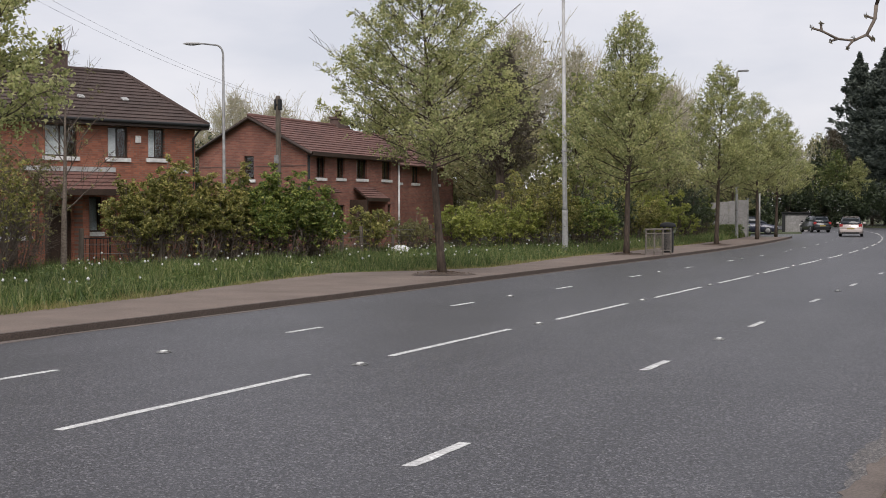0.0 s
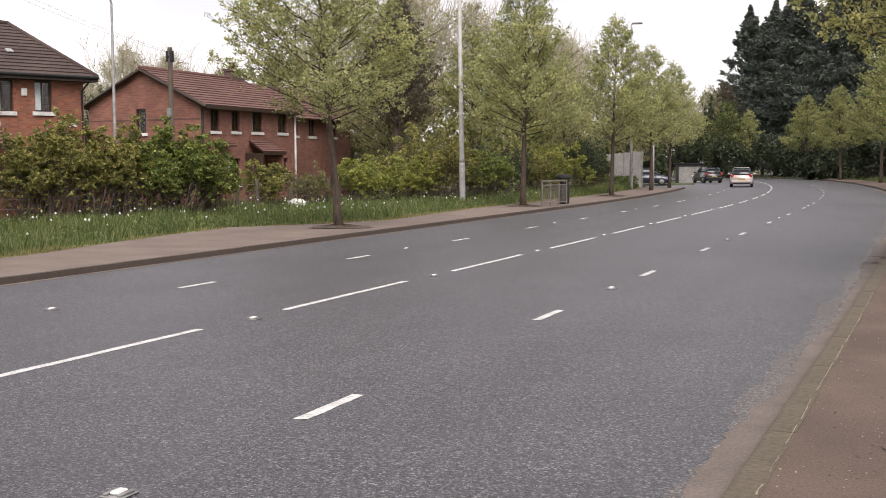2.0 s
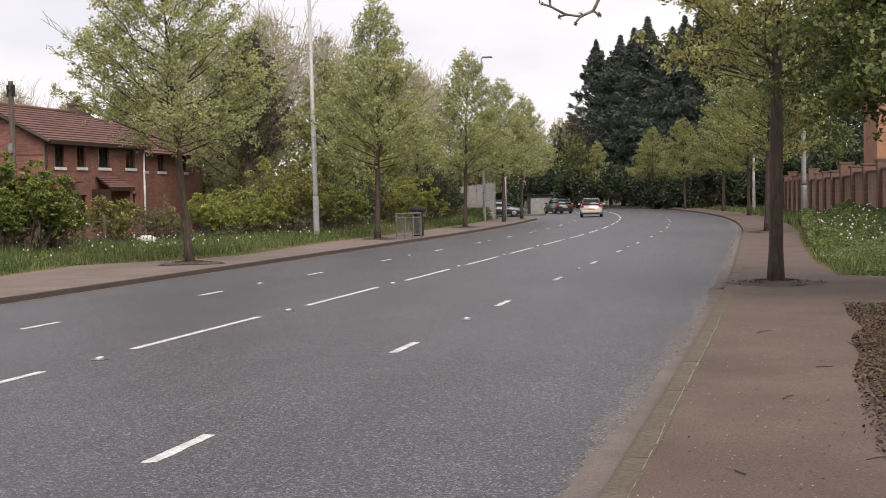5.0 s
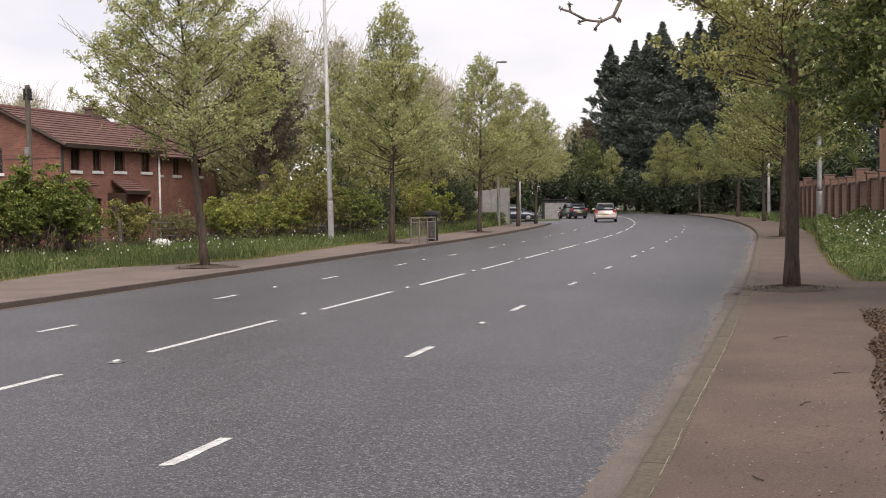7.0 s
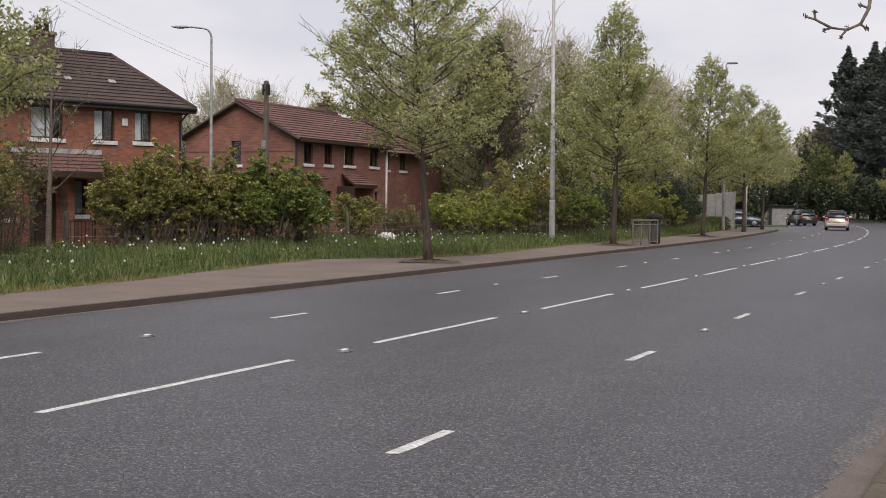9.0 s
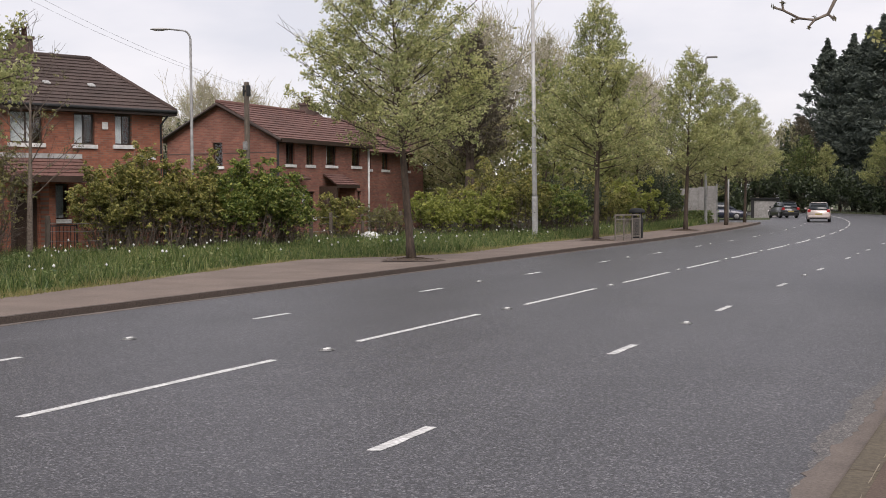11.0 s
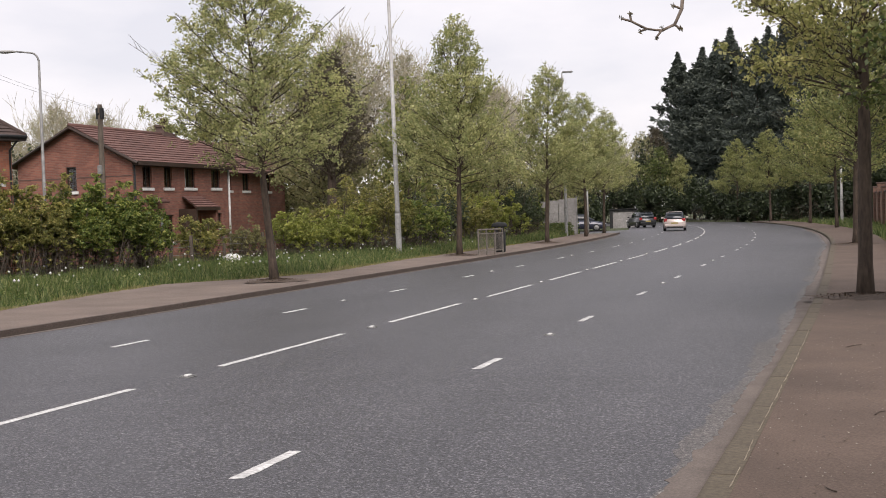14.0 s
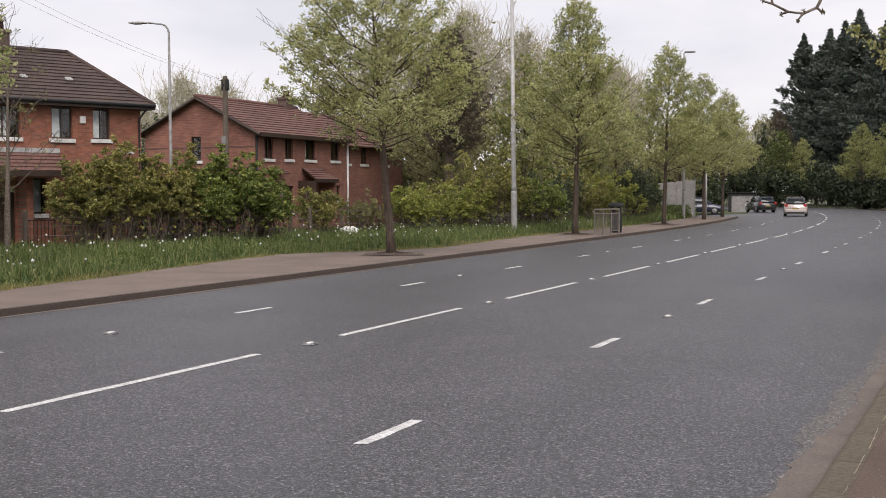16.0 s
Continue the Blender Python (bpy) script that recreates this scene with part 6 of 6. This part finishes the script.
clocks("white_flower_heads", "white flower heads among tall weeds", 212, scatter(8, 80, 25.6, 52, lambda s: path_back_right(s) + 0.2, lambda s: 11.2), 0.45, 0.95, 0.026, M_WHITE)
wp = scatter(9, 36000, 25.0, 54, lambda s: path_back_right(s) + 0.05, lambda s: 11.6)
rr = np.random.default_rng(9)
wp[:, 2] += rr.uniform(0.05, 0.95, len(wp)) * (0.65 + 0.35 * np.sin(wp[:, 0] * 2.3) * np.sin(wp[:, 1] * 1.4))
weeds = new("tall_weeds", leaf_mesh("tall_weeds", wp, 0.105, rr, M_WEED, 0.8, 0.5))
tagged(weeds, "tall leafy green weeds beside the footpath", "weeds", kind="stuff")
wp = scatter(10, 5000, 84, 92, lambda s: path_back_left(s), lambda s: -11.8)
wp[:, 2] += rr.uniform(0.05, 0.9, len(wp))
weeds2 = new("tall_weeds", leaf_mesh("tall_weeds", wp, 0.16, rr, M_WEED, 0.8, 0.5))
tagged(weeds2, "tall leafy green weeds at the road corner", "weeds", kind="stuff")

# bare soil at the back of the near footpath and round the tree feet
sp_s = [1.0 + 0.5 * k for k in range(36)]
sv_, sf_ = [], []
for s in sp_s:
    a = min(path_back_right(s), 8.9) - 0.04 
    wdt = (1.5 + 0.3 * math.sin(s * 1.3) + 0.15 * math.sin(s * 3.7)) * min(1.0, 0.15 + max(0.0, 18.4 - s) / 3)
    for q in range(5):
        x, y = road_at(s, a + wdt * q / 4)
        sv_.append((x, y, max(float(ground_z(x, y)), 0.10) + 0.025 + 0.012 * math.sin(x * 9 + y * 5) - (0.03 if q in (0, 4) else 0)))
for i in range(len(sp_s) - 1):
    for q in range(4):
        b = i * 5 + q
        sf_.append((b, b + 1, b + 6, b + 5))
tagged(new("bare_soil", mesh_from("bare_soil", sv_, sf_, M_SOIL, True)), "trodden brown soil beside the footpath", "soil", kind="structure")
for k, (x, y, w) in enumerate(((0.36, 23.1, 0.75), (0.5, 51.3, 0.6), (-14.95, 31.6, 0.75), (-14.8, 49.0, 0.6), (-15.0, 65.2, 0.6))):
    r = np.random.default_rng(300 + k)
    v, f = [(0, 0, 0.07)], []
    n = 22
    for q, h in ((0.35, 0.055), (0.7, 0.028), (1.0, 0.004)):
        for i in range(n):
            a = 2 * math.pi * i / n
            e = w * q * (1 + 0.16 * math.sin(3 * a + k) + 0.10 * r.normal())
            v.append((1.15 * e * math.cos(a), e * math.sin(a), h + 0.006 * r.normal()))
    f += [(0, 1 + i, 1 + (i + 1) % n) for i in range(n)]
    for j in range(2):
        f += [(1 + j * n + i, 1 + (j + 1) * n + i, 1 + (j + 1) * n + (i + 1) % n, 1 + j * n + (i + 1) % n) for i in range(n)]
    ob = new("tree_pit", mesh_from("tree_pit", v, f, M_SOIL, True))
    ob.matrix_basis = pose(x, y, 0.115)
    tagged(ob, "heaped bare soil round a tree foot", "soil", kind="structure")

# fallen leaves and dirt at the back of the near footpath
lp = scatter(11, 26000, 3, 19, lambda s: min(path_back_right(s), 8.6) - 0.10 - 0.03 * math.sin(s * 2.3), lambda s: path_back_right(s) + 0.9)
lp[:, 2] = np.maximum(lp[:, 2], 0.118) + 0.012
M_LITTER = leafy("dead_leaf", [(0.032, 0.018, 0.012), (0.075, 0.043, 0.026), (0.145, 0.090, 0.054)], 0.1)
litter = new("leaf_litter", leaf_mesh("leaf_litter", lp[rr.uniform(size=len(lp)) < np.clip(0.1 + (lp[:, 0] - XC - 8.05) / 0.3, 0.05, 1)], 0.036, rr, M_LITTER, 2.0, 0.6, 0.15))
blades("verge_edge_grass", "dry yellowed grass rim beside the near footpath", 208, scatter(18, 9000, 25.0, 60, lambda s: path_back_right(s) - 0.12, lambda s: path_back_right(s) + 0.22), 0.04, 0.14, 0.012, M_STRAW)
pd = np.random.default_rng(19)
for x, y in ((0.36, 23.1), (0.5, 51.3), (-15.0, 31.6), (-14.95, 49.0), (-15.0, 65.2)):
    a_, q_ = pd.uniform(0, 6.28, 420), np.abs(pd.normal(size=420)) * 0.27 + 0.12
    pp = np.column_stack([x + 1.2 * q_ * np.cos(a_), y + q_ * np.sin(a_), 0.135 + 0.07 * np.clip(1 - q_ / 0.7, 0, 1)])
    tagged(new("tree_pit_debris", leaf_mesh("tree_pit_debris", pp, 0.045, pd, M_LITTER, 1.0, 0.4, 0.2)), "dead leaves and twig bits round a tree foot", "leaves", kind="stuff")
tagged(litter, "brown fallen leaves along the footpath edge", "leaves", kind="stuff")

# small dirt, stones and twigs on the near footpath, a pale scraped line along the kerb
dp = scatter(12, 1800, 4, 26, lambda s: kerb_right(s) + 0.2, lambda s: path_back_right(s) - 0.1)
dp[:, 2] = 0.122
M_GRIT = leafy("grit", [(0.05, 0.04, 0.03), (0.12, 0.09, 0.07), (0.40, 0.38, 0.34)], 0.0)
grit = new("path_grit", leaf_mesh("path_grit", dp, 0.016, rr, M_GRIT, 5.0, 0.8, 0.2))
tagged(grit, "small dark and pale grit on the footpath", "grit", kind="stuff")
for k, (x, y, turn, L) in enumerate(((0.25, 10.4, 70, 0.22), (0.1, 15.2, 60, 0.30), (0.72, 8.1, 40, 0.18), (1.0, 14.0, 100, 0.5), (0.62, 12.2, 20, 0.16), (-0.1, 7.6, 120, 0.14))):
    t = Tubes()
    t.add([(-L / 2, 0, 0.006), (0, 0.012, 0.009), (L / 2, -0.008, 0.006)], 0.006, 0.003, 5)
    ob = new("fallen_twig", t.mesh("fallen_twig", M_BARK))
    ob.matrix_basis = pose(x, y, 0.115, 0, 0, turn)
    tagged(ob, "dark fallen twig lying on the footpath", "twig", "fallen twigs")
line_in = ragged(lambda s: kerb_right(s) + 0.165, 0.010, 8, 0.003)
scrape = thing("kerb_scrape", "pale broken mortar line behind the kerb", "mortar", kind="structure")
r = np.random.default_rng(21)
s = 5.5
while s < 17:
    L = r.uniform(0.15, 0.8)
    w = r.uniform(0.004, 0.012)
    part("mortar", strip("mortar", [s + L * q / 6 for q in range(7)], line_in, lambda a: line_in(a) + w * (1 + 0.5 * math.sin(a * 23)), 0.1165, 0.1165, 0.004, M_SCRAPE, 1), M_SCRAPE, scrape)
    s += L + r.uniform(0.02, 0.3)

kerb_run("kerb_right", "weathered brown concrete kerb stones", kerb_right, 1, -3.0, 122.0, 0.19)
kerb_run("kerb_left", "weathered brown concrete kerb stones", kerb_left, -1, 8.0, 90.5, material=M_KERB_DARK)
